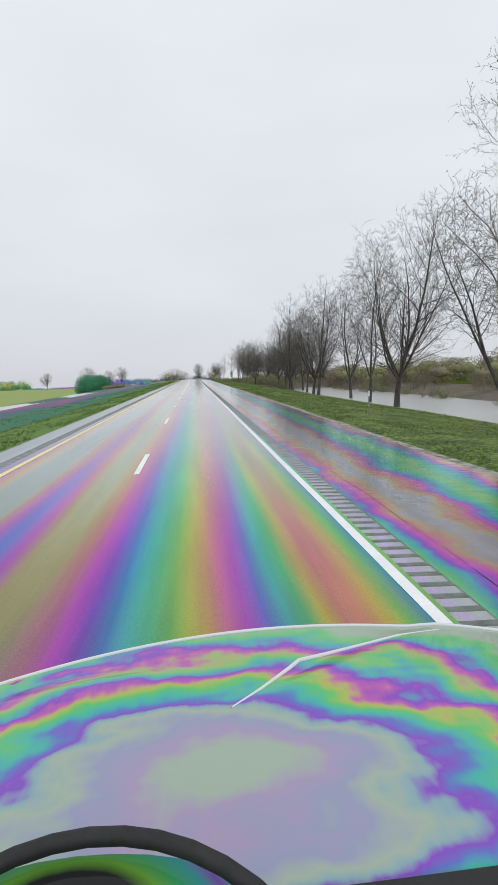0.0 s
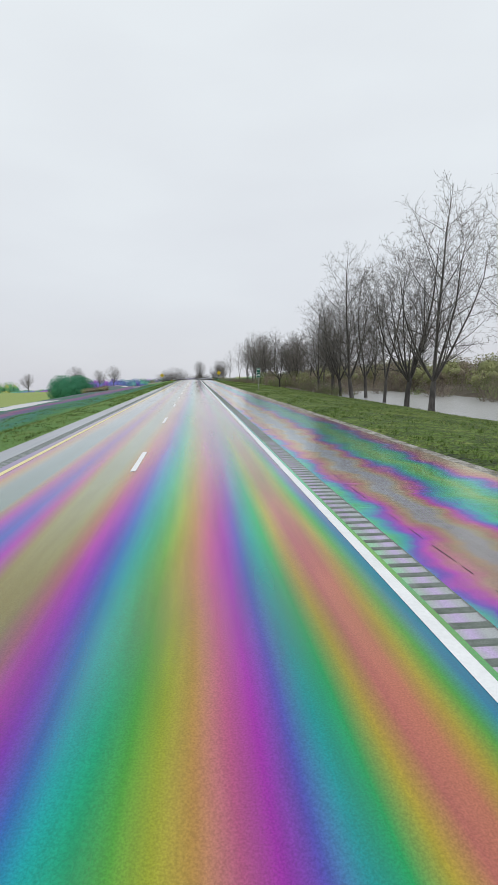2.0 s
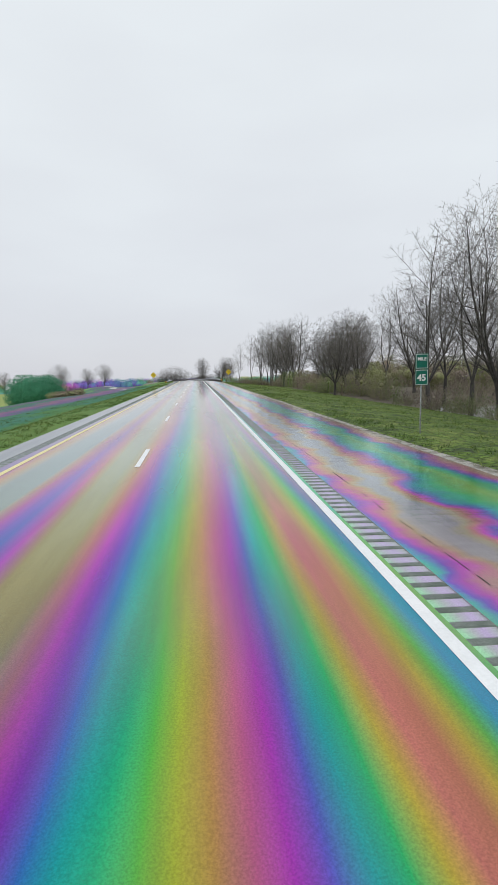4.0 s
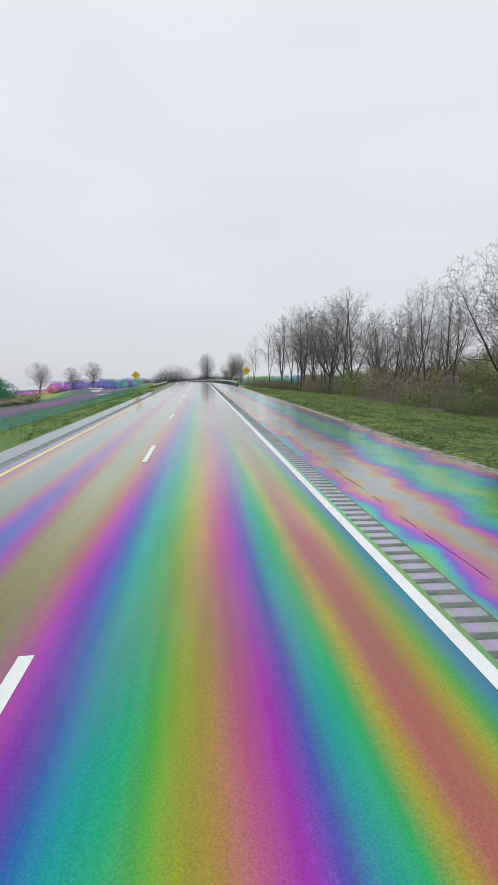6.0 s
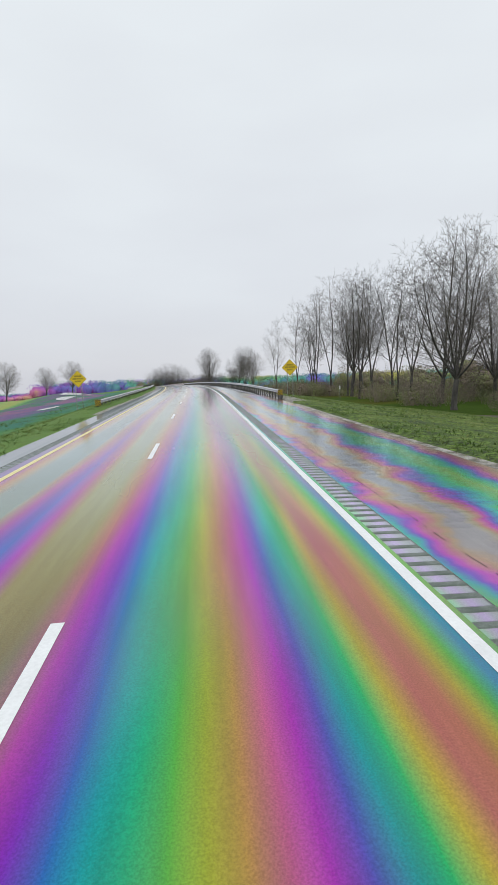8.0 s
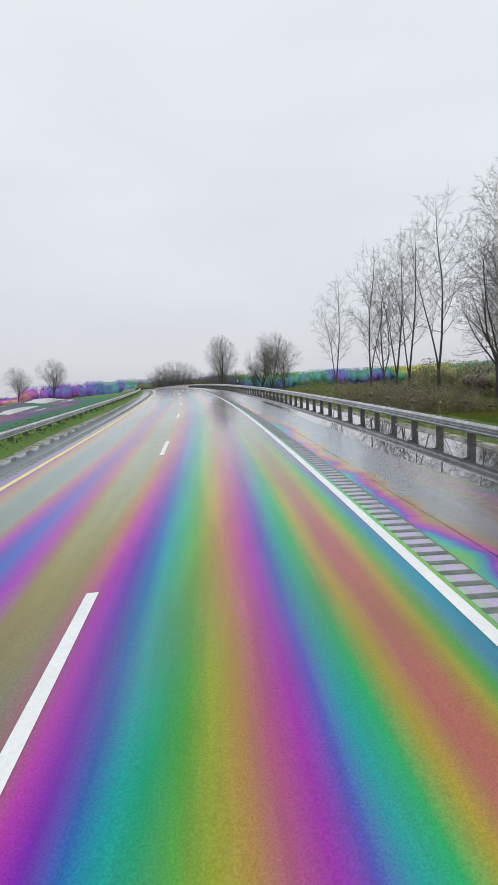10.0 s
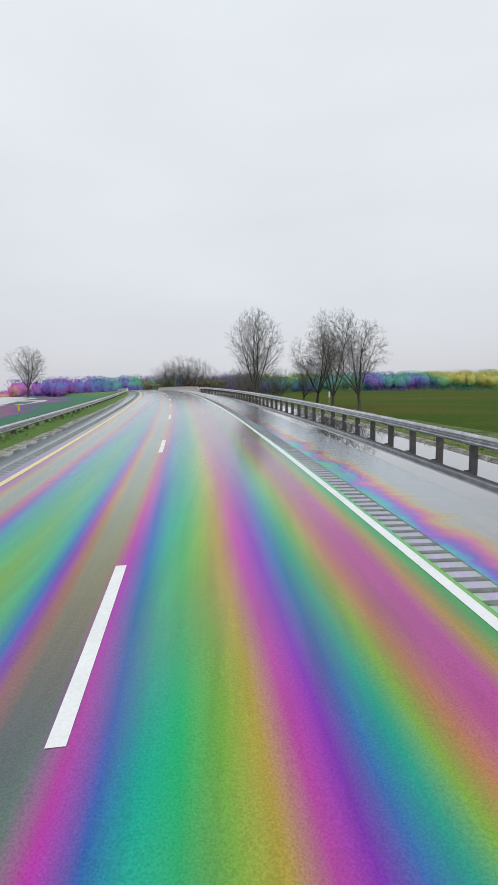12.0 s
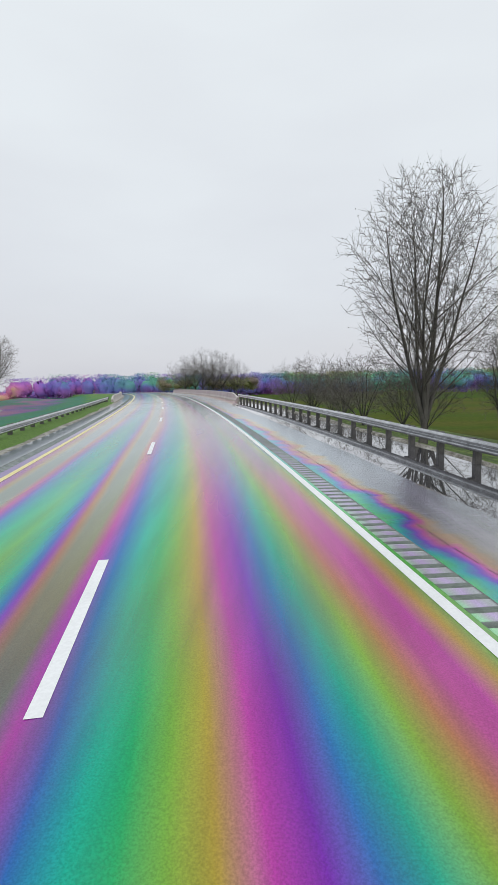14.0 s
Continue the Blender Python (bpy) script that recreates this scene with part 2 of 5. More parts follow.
# sheen colours that go into the lanes' base colour
LANE_SHEEN = sheen(LANE_ORDERS, [-7.35, -7.1, -6.8, -6.4, -5.75, -5.4, -5.2, -5.0, -4.7, -4.4, -3.9] + [-3.65 + 0.185 * q for q in range(20)])
BEND_SHEEN = sheen(BEND_ORDERS, [-7.35, -7.0, -6.8, -6.6, -6.3, -6.1, -5.95, -5.8, -5.5, -5.1, -4.7, -4.5, -4.4, -4.28, -4.1, -3.85] + [-3.66 + 0.24 * q for q in range(16)])
M_LANES = wet_film("wet_asphalt_lanes", depths(LANE_ORDERS), (-7.4, 0.1), LANE_SHEEN, base=(0.004, 0.008), rough=0.2, wander=0.7, ior=1.36, patch=(0.3, 0.016), ragged_edge=0.1, coat=0.08, water=1.0, grit=0.1, film=1.08, spec=0.5, over=1.16, spray=0.18, later=(depths(BEND_ORDERS), BEND_SHEEN, (258.0, 296.0)))
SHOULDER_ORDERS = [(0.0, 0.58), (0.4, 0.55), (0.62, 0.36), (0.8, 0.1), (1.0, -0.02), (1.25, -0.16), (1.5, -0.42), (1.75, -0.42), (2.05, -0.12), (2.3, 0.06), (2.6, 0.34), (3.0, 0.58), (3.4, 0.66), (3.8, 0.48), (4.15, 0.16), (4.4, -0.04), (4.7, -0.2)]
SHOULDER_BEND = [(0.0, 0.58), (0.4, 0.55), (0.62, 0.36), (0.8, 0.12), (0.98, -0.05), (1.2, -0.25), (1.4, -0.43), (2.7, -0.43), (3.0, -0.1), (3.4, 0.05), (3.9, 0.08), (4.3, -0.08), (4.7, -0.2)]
# pale base tint standing in for the sky's sheen on the wet shoulder
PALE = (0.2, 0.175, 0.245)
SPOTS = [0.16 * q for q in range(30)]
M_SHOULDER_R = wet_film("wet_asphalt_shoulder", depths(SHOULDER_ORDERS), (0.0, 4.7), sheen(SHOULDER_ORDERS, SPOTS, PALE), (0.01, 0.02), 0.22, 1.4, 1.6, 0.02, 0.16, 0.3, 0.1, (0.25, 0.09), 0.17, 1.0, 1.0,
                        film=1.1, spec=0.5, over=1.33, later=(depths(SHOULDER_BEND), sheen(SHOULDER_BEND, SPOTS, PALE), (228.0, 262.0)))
# purple, green and lilac of the sheen are put into these base colours
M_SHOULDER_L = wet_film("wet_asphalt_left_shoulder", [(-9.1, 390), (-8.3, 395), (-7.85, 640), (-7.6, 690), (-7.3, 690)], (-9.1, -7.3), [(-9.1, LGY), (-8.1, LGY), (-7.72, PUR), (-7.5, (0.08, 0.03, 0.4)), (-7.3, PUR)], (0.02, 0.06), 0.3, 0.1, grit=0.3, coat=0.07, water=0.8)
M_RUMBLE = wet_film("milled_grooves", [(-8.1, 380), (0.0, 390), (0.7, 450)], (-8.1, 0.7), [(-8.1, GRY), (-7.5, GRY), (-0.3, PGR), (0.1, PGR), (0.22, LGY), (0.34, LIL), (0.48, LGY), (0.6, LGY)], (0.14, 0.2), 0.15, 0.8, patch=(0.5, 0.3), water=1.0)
M_WHITE = surface("white_road_paint", [(0.3, (0.84, 0.85, 0.85)), (0.7, (0.93, 0.94, 0.94))], 2.0, 0.3, 30, 0.2, 0.003, mottle=0.12)
M_YELLOW = surface("yellow_road_paint", [(0.3, (0.8, 0.68, 0.26)), (0.7, (0.9, 0.78, 0.32))], 2.0, 0.35, 30, 0.2, 0.003, mottle=0.12)
M_DIAMOND = surface("yellow_sign_sheet", [(0.3, (0.82, 0.56, 0.02)), (0.7, (0.9, 0.64, 0.03))], 2.0, 0.4, 20, 0.0)
M_BLACK = surface("black_print", [(0.3, 0.012), (0.7, 0.02)], 4.0, 0.5, 30, 0.0)
M_GREEN_SIGN = surface("green_sign_sheet", [(0.3, (0.0, 0.11, 0.08)), (0.7, (0.0, 0.15, 0.1))], 3.0, 0.35, 30, 0.0)
M_SIGN_WHITE = surface("white_sign_sheet", [(0.3, 0.75), (0.7, 0.85)], 3.0, 0.4, 30, 0.0)
M_STEEL = surface("galvanised_steel", [(0.3, (0.36, 0.37, 0.38)), (0.7, (0.6, 0.61, 0.63))], 3.0, 0.24, 60, 0.15, 0.003, 0.75, each=0.12)
M_POST = surface("weathered_dark_timber", [(0.3, (0.05, 0.047, 0.045)), (0.7, (0.11, 0.105, 0.1))], 4.0, 0.5, 40, 0.4, 0.01, each=0.25)
M_CONCRETE = surface("pale_concrete", [(0.3, (0.42, 0.38, 0.34)), (0.7, (0.58, 0.54, 0.5))], 0.8, 0.6, 18, 0.3, 0.01)
M_GRAVEL = surface("limestone_grit", [(0.36, (0.16, 0.15, 0.11)), (0.5, (0.36, 0.34, 0.3)), (0.64, (0.55, 0.53, 0.48))], 3.0, 0.8, 30, 0.8, 0.03, mottle=0.8, deep=0.3)
M_GRASS = surface("spring_grass", [(0.36, (0.06, 0.1, 0.02)), (0.45, (0.1, 0.17, 0.02)), (0.55, (0.14, 0.235, 0.025)), (0.65, (0.23, 0.28, 0.06))], 0.7, 0.85, 6.0, 1.0, 0.2, detail=9, mottle=1.0, deep=0.2)
M_BLADE = surface("grass_blades", [(0.36, (0.13, 0.19, 0.03)), (0.5, (0.2, 0.27, 0.05)), (0.64, (0.3, 0.33, 0.1))], 0.9, 0.7, 5.0, 0.0)


def meadow():
    """Grass, teal sward, purple meadow and far field, one running into the next away from the road."""
    m, n, l, b = material("median_meadow")
    uv, sep = n.new("ShaderNodeUVMap"), n.new("ShaderNodeSeparateXYZ")
    uv.uv_map = "road"
    l.new(uv.outputs["UV"], sep.inputs["Vector"])
    big, mid = noise_node(n, l, 0.045, 5.0, "Object", (1.6, 0.5, 1)), noise_node(n, l, 0.4, 4.0, "Object", (1.5, 0.5, 1))
    add, add2, rng = n.new("ShaderNodeMath"), n.new("ShaderNodeMath"), n.new("ShaderNodeMapRange")
    add.operation = add2.operation = "MULTIPLY_ADD"
    add.inputs[1].default_value, add2.inputs[1].default_value = 30.0, 9.0
    l.new(big.outputs["Fac"], add.inputs[0])
    l.new(sep.outputs["X"], add.inputs[2])
    l.new(mid.outputs["Fac"], add2.inputs[0])
    l.new(add.outputs["Value"], add2.inputs[2])
    rng.inputs["From Min"].default_value, rng.inputs["From Max"].default_value = 9.0, -61.0
    l.new(add2.outputs["Value"], rng.inputs["Value"])
    r = ramp_node(n, [(0.0, (0.12, 0.23, 0.035)), (0.06, (0.08, 0.22, 0.04)), (0.1, (0.04, 0.19, 0.06)), (0.135, (0.03, 0.18, 0.12)), (0.18, (0.04, 0.19, 0.07)), (0.225, (0.06, 0.14, 0.16)), (0.265, (0.17, 0.09, 0.24)),
                      (0.31, (0.26, 0.12, 0.2)), (0.35, (0.06, 0.15, 0.15)), (0.39, (0.05, 0.18, 0.08)), (0.43, (0.14, 0.1, 0.2)), (0.48, (0.06, 0.17, 0.1)), (0.56, (0.14, 0.34, 0.09)), (0.7, (0.34, 0.38, 0.09)), (0.85, (0.18, 0.38, 0.13)), (1.0, (0.3, 0.37, 0.1))])
    l.new(rng.outputs["Result"], r.inputs["Fac"])
    small = noise_node(n, l, 9.0, 5.0)
    g, mul, bp = ramp_node(n, [(0.3, 0.5), (0.7, 1.35)]), n.new("ShaderNodeMix"), n.new("ShaderNodeBump")
    mul.data_type, mul.blend_type = "RGBA", "MULTIPLY"
    mul.inputs[0].default_value = 0.6
    l.new(small.outputs["Fac"], g.inputs["Fac"])
    l.new(r.outputs["Color"], mul.inputs[6])
    l.new(g.outputs["Color"], mul.inputs[7])
    l.new(mul.outputs[2], b.inputs["Base Color"])
    bp.inputs["Strength"].default_value, bp.inputs["Distance"].default_value = 0.9, 0.12
    l.new(small.outputs["Fac"], bp.inputs["Height"])
    l.new(bp.outputs["Normal"], b.inputs["Normal"])
    b.inputs["Roughness"].default_value = 0.85
    return m


M_MEDIAN = meadow()
M_FIELD = surface("far_field", [(0.36, (0.045, 0.085, 0.008)), (0.48, (0.055, 0.1, 0.01)), (0.54, (0.075, 0.1, 0.012)), (0.64, (0.1, 0.1, 0.02))], 0.03, 0.95, 2.0, 0.4, 0.1, stretch=(0.5, 1.6, 1), spec=0.05)
M_MUD = surface("leaf_litter", [(0.3, (0.08, 0.09, 0.04)), (0.5, (0.14, 0.115, 0.085)), (0.7, (0.2, 0.16, 0.125))], 0.3, 0.9, 8.0, 0.8, 0.1)
M_BARK = surface("wet_bark", [(0.36, (0.05, 0.045, 0.042)), (0.64, (0.12, 0.11, 0.1))], 3.0, 0.75, 25, 0.8, 0.03, stretch=(1, 1, 0.25), each=0.25)
M_TWIG = surface("twigs", [(0.36, (0.12, 0.107, 0.098)), (0.64, (0.21, 0.19, 0.175))], 1.0, 0.8, 10, 0.0, each=0.2)
M_BUD = surface("spring_buds", [(0.3, (0.13, 0.11, 0.1)), (0.55, (0.21, 0.2, 0.13)), (0.75, (0.26, 0.23, 0.19))], 0.5, 0.8, 5, 0.0, each=0.25)
M_LEAF = surface("young_leaves", [(0.36, (0.13, 0.19, 0.06)), (0.5, (0.22, 0.31, 0.09)), (0.64, (0.31, 0.34, 0.14))], 0.8, 0.7, 8, 0.0, each=0.3)
M_BRUSH = surface("dry_brush", [(0.36, (0.2, 0.16, 0.135)), (0.52, (0.3, 0.25, 0.2)), (0.64, (0.25, 0.27, 0.14))], 0.8, 0.85, 8, 0.0, each=0.3)
M_TEAL_LEAF = surface("blue_green_leaves", [(0.3, (0.04, 0.22, 0.1)), (0.6, (0.07, 0.3, 0.17)), (0.8, (0.14, 0.32, 0.08))], 0.12, 0.8, 2, 0.0)
M_UNDER = surface("understorey", [(0.36, (0.17, 0.14, 0.12)), (0.45, (0.28, 0.22, 0.17)), (0.55, (0.24, 0.26, 0.11)), (0.65, (0.33, 0.34, 0.15))], 0.12, 0.9, 2.0, 0.0)


def far_wood():
    """Distant woods: hazy tints put into the base colour drift along the line of trees and change from foot to top."""
    m, n, l, b = material("far_woodland")
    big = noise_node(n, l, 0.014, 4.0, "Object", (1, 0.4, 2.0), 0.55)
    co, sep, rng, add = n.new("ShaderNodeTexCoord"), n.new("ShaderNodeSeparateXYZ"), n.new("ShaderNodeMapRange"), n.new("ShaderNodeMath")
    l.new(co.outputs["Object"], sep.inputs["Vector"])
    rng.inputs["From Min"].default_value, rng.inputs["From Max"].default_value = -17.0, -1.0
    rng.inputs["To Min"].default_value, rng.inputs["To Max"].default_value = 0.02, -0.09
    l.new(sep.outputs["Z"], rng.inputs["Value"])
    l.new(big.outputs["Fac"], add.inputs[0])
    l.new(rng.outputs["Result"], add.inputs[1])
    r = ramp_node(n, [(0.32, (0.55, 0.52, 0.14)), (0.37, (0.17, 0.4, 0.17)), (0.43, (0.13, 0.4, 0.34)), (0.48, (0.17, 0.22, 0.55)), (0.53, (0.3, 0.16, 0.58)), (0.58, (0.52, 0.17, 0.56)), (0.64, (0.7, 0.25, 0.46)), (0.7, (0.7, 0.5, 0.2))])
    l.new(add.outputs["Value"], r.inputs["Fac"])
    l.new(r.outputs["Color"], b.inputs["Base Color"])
    b.inputs["Roughness"].default_value = 0.9
    return m


M_WOOD_FAR = far_wood()
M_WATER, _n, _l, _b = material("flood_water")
# pale base stands in for the sky's reflection on the water
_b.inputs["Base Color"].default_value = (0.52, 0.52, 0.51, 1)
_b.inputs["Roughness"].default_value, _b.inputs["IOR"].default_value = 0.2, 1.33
_w = noise_node(_n, _l, 2.5, 4.0, "Object", (1, 0.5, 1))
_bp = _n.new("ShaderNodeBump")
_bp.inputs["Strength"].default_value, _bp.inputs["Distance"].default_value = 1.0, 0.1
_l.new(_w.outputs["Fac"], _bp.inputs["Height"])
_l.new(_bp.outputs["Normal"], _b.inputs["Normal"])


# ---------------- building helpers ----------------
def mesh_of(name, verts, faces, mat=None, smooth=False):
    me = bpy.data.meshes.new(name)
    me.from_pydata([tuple(v) for v in verts], [], faces)
    if mat:
        me.materials.append(mat)
    if smooth:
        me.polygons.foreach_set("use_smooth", [True] * len(me.polygons))
    me.update()
    return me


def part(name, me, parent=None, label="", kind="", at=None):
    """Links a mesh as one object, under a thing or a part if one is given."""
    ob = new(name, me)
    if parent:
        ob.parent = parent
    if at is not None:
        ob.matrix_basis = at
    if label or kind:
        tagged(ob, label, kind=kind)
    return ob


def box(verts, faces, c, size, m=None):
    """Adds a box round c to the lists."""
    k = len(verts)
    for dz in (-0.5, 0.5):
        for dx, dy in ((-0.5, -0.5), (0.5, -0.5), (0.5, 0.5), (-0.5, 0.5)):
            v = Vector((c[0] + dx * size[0], c[1] + dy * size[1], c[2] + dz * size[2]))
            verts.append(m @ v if m else v)
    for q in ((3, 2, 1, 0), (4, 5, 6, 7), (0, 1, 5, 4), (1, 2, 6, 5), (2, 3, 7, 6), (3, 0, 4, 7)):
        faces.append(tuple(k + i for i in q))


def bevelled(name, size, bevel, mat, segs=2):
    bm = bmesh.new()
    bmesh.ops.create_cube(bm, size=1.0)
    bmesh.ops.scale(bm, vec=size, verts=bm.verts)
    bmesh.ops.bevel(bm, geom=bm.edges[:], offset=bevel, segments=segs, affect="EDGES", profile=0.5)
    me = bpy.data.meshes.new(name)
    bm.to_mesh(me)
    bm.free()
    me.materials.append(mat)
    return me


def strip(name, s0, s1, step, offsets, mat, dz=0.0, wave=0.0):
    """A paved strip along the road, with UV map 'road' = (offset, station)."""
    n = max(1, int(round((s1 - s0) / step)))
    st = [s0 + (s1 - s0) * i / n for i in range(n + 1)]
    verts = [on_road(s, u, dz + wave * math.sin(s * 0.7 + u * 3)) for s in st for u in offsets]
    k = len(offsets)
    faces = [(i * k + j, i * k + j + 1, (i + 1) * k + j + 1, (i + 1) * k + j) for i in range(n) for j in range(k - 1)]
    me = mesh_of(name, verts, faces, mat)
    lay = me.uv_layers.new(name="road")
    co = [(u, s) for s in st for u in offsets]
    data = []
    for poly in me.polygons:
        for v in poly.vertices:
            data += co[v]
    lay.data.foreach_set("uv", data)
    return me


# ---------------- road ----------------
S0, S1 = -60.0, 640.0
EDGE_R, EDGE_L = 4.65, -9.0
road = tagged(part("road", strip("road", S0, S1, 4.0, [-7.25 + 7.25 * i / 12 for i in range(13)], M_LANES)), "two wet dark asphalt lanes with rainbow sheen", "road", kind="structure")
RUM_R, RUM_L = (0.15, 0.56), (-8.05, -7.65)
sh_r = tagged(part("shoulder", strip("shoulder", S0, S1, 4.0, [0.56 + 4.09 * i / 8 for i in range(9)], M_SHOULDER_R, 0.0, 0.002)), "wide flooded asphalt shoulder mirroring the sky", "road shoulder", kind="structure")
sh_l = tagged(part("shoulder", strip("shoulder", S0, S1, 4.0, [-9.0, -8.6, -8.05], M_SHOULDER_L)), "narrow wet asphalt shoulder beside the yellow line", "road shoulder", kind="structure")
part("inner_strip", strip("inner_strip", S0, S1, 4.0, [0.0, 0.15], M_SHOULDER_R), sh_r)
part("inner_strip", strip("inner_strip", S0, S1, 4.0, [-7.65, -7.25], M_SHOULDER_L), sh_l)


# green of the painted sheen is mixed into this grey
M_LAND = surface("coarse_asphalt", [(0.36, (0.09, 0.12, 0.095)), (0.64, (0.17, 0.2, 0.175))], 6.0, 0.4, 60, 0.5, 0.004)


def rumble(name, span, s0, s1, mat):
    """A band of milled grooves, 0.3 m apart and 13 mm deep, with flat lands between them."""
    verts, faces, co = [], [], []
    prof = ((0.0, 0.0), (0.08, 0.0), (0.10, -0.010), (0.12, -0.014), (0.26, -0.014), (0.28, -0.010))
    n = int((s1 - s0) / 0.3)
    for i in range(n):
        for d, z in prof:
            for u in span:
                verts.append(on_road(s0 + i * 0.3 + d, u, z))
                co.append((u, s0 + i * 0.3 + d))
    for i in range(len(verts) // 2 - 1):
        faces.append((2 * i, 2 * i + 1, 2 * i + 3, 2 * i + 2))
    k = len(verts)
    for e in (0, 1):            # walls at the ends of the grooves
        first = len(verts)
        for i in range(k // 2):
            s, u = co[2 * i + e][1], span[e]
            verts.append(on_road(s, u, 0.0))
            co.append((u, s))
        for i in range(k // 2 - 1):
            faces.append((2 * i + e, 2 * i + 2 + e, first + i + 1, first + i))
    me = mesh_of(name, verts, faces, mat)
    me.materials.append(M_LAND)
    me.polygons.foreach_set("material_index", [1 if i < k // 2 - 1 and i % 6 in (0, 1, 5) else 0 for i in range(len(faces))])
    lay = me.uv_layers.new(name="road")
    lay.data.foreach_set("uv", [x for p in me.polygons for v in p.vertices for x in co[v]])
    return me


part("rumble_strip", rumble("rumble_strip", RUM_R, S0, 480, M_RUMBLE), sh_r, "milled rumble strip holding rain water", "stuff")
part("rumble_strip", rumble("rumble_strip", RUM_L, S0, 480, M_RUMBLE), sh_l, "milled rumble strip holding rain water", "stuff")
part("edge_line", strip("edge_line", S0, S1, 2.0, [-0.07, 0.08], M_WHITE, 0.005), road, "solid white edge line")
part("edge_line", strip("edge_line", S0, S1, 2.0, [-7.36, -7.17], M_YELLOW, 0.005), road, "solid yellow edge line")
for k in range(-5, 45):
    a = 11.74 + 12.19 * k
    part("lane_dash", strip("lane_dash", a, a + 3.05, 1.0, [-LANE - 0.06, -LANE + 0.07], M_WHITE, 0.005), road, "white broken lane line dash" if k == -5 else "")


def crack(s0, s1, u0, seed, wide=0.006, wander=0.05):
    """An open, ragged joint in the shoulder's asphalt, filled with grit."""
    rnd = random.Random(seed)
    verts, faces, s = [], [], s0
    while s < s1:
        u = u0 + wander * noise.noise(Vector((s * 0.5, seed, 0.0))) + rnd.gauss(0, 0.004)
        w = wide * rnd.uniform(0.25, 1.3)
        verts += [on_road(s, u - w, 0.004), on_road(s, u + w, 0.004)]
        s += rnd.uniform(0.12, 0.3)
    for i in range(len(verts) // 2 - 1):
        if rnd.random() < 0.7:
            faces.append((2 * i, 2 * i + 1, 2 * i + 3, 2 * i + 2))
    return mesh_of("crack", verts, faces, M_GRIT)


M_GRIT = surface("dark_joint_grit", [(0.3, 0.02), (0.7, 0.06)], 20.0, 0.7, 80, 0.5, 0.004)
for k, (s0, s1) in enumerate(((-20, 62), (66, 130), (137, 214), (222, 290), (300, 372), (376, 470))):
    part("crack", crack(s0, s1, 1.02, k + 2.3), sh_r, "ragged dark joint along the asphalt" if k == 0 else "")


# ---------------- ground ----------------
def bump_noise(x, y, f):
    return noise.noise(Vector((x * f, y * f, 3.7)))


def smooth(a, b, x):
    t = min(1.0, max(0.0, (x - a) / (b - a)))
    return t * t * (3 - 2 * t)


def terrain(s, u):
    """Height over the lane line at station s, offset u."""
    n = bump_noise(u, s, 0.06)
    if u >= 0:
        edge = cross(EDGE_R)
        creek = 1 - smooth(128, 172, s)
        field = smooth(215, 262, s)
        rail = smooth(228, 236, s) * (1 - smooth(396, 400, s))
        z = edge - 0.02 - 0.08 * rail + 0.1 * smooth(4.7, 6.0, u) * (1 - rail)
        z += 0.22 * rail * smooth(5.0, 5.15, u)
        z -= (1.75 + 0.9 * field) * min(1.0, max(0.0, (u - 5.6) / 15.5)) ** (1.15 - 0.5 * field)
        z -= creek * 1.3 * smooth(20.0, 25.0, u) * (1 - smooth(36, 42, u))
        z += creek * 0.9 * smooth(38, 47, u)
        z += 2.2 * smooth(48, 90, u) * (1 - field) - 1.3 * smooth(21, 70, u) * field - 15.0 * smooth(80, 500, u) * field
        z += 4.0 * smooth(150, 600, u) * (1 - field)
        return z + 0.12 * n * smooth(5.5, 9, u) + 1.5 * bump_noise(u, s, 0.006) * smooth(80, 250, u) * (1 - field)
    z = cross(EDGE_L) - 0.02 + 0.24 * smooth(-9.5, -10.0, u) * (1 - smooth(-11.0, -13.0, u)) * smooth(222, 236, s) * (1 - smooth(400, 408, s))
    z -= 1.75 * smooth(-10.0, -19.0, u) + 1.1 * smooth(-19, -34, u)
    z -= 6.2 * smooth(-38, -64, u) * (1 - 0.5 * smooth(300, 430, s))
    z += 2.5 * smooth(310, 440, s) * smooth(-20, -45, u)
    z += 0.12 * n * smooth(-9.5, -13, u) * (1 - smooth(-27, -30, u)) + 1.2 * bump_noise(u, s, 0.006) * smooth(-60, -200, u)
    return z


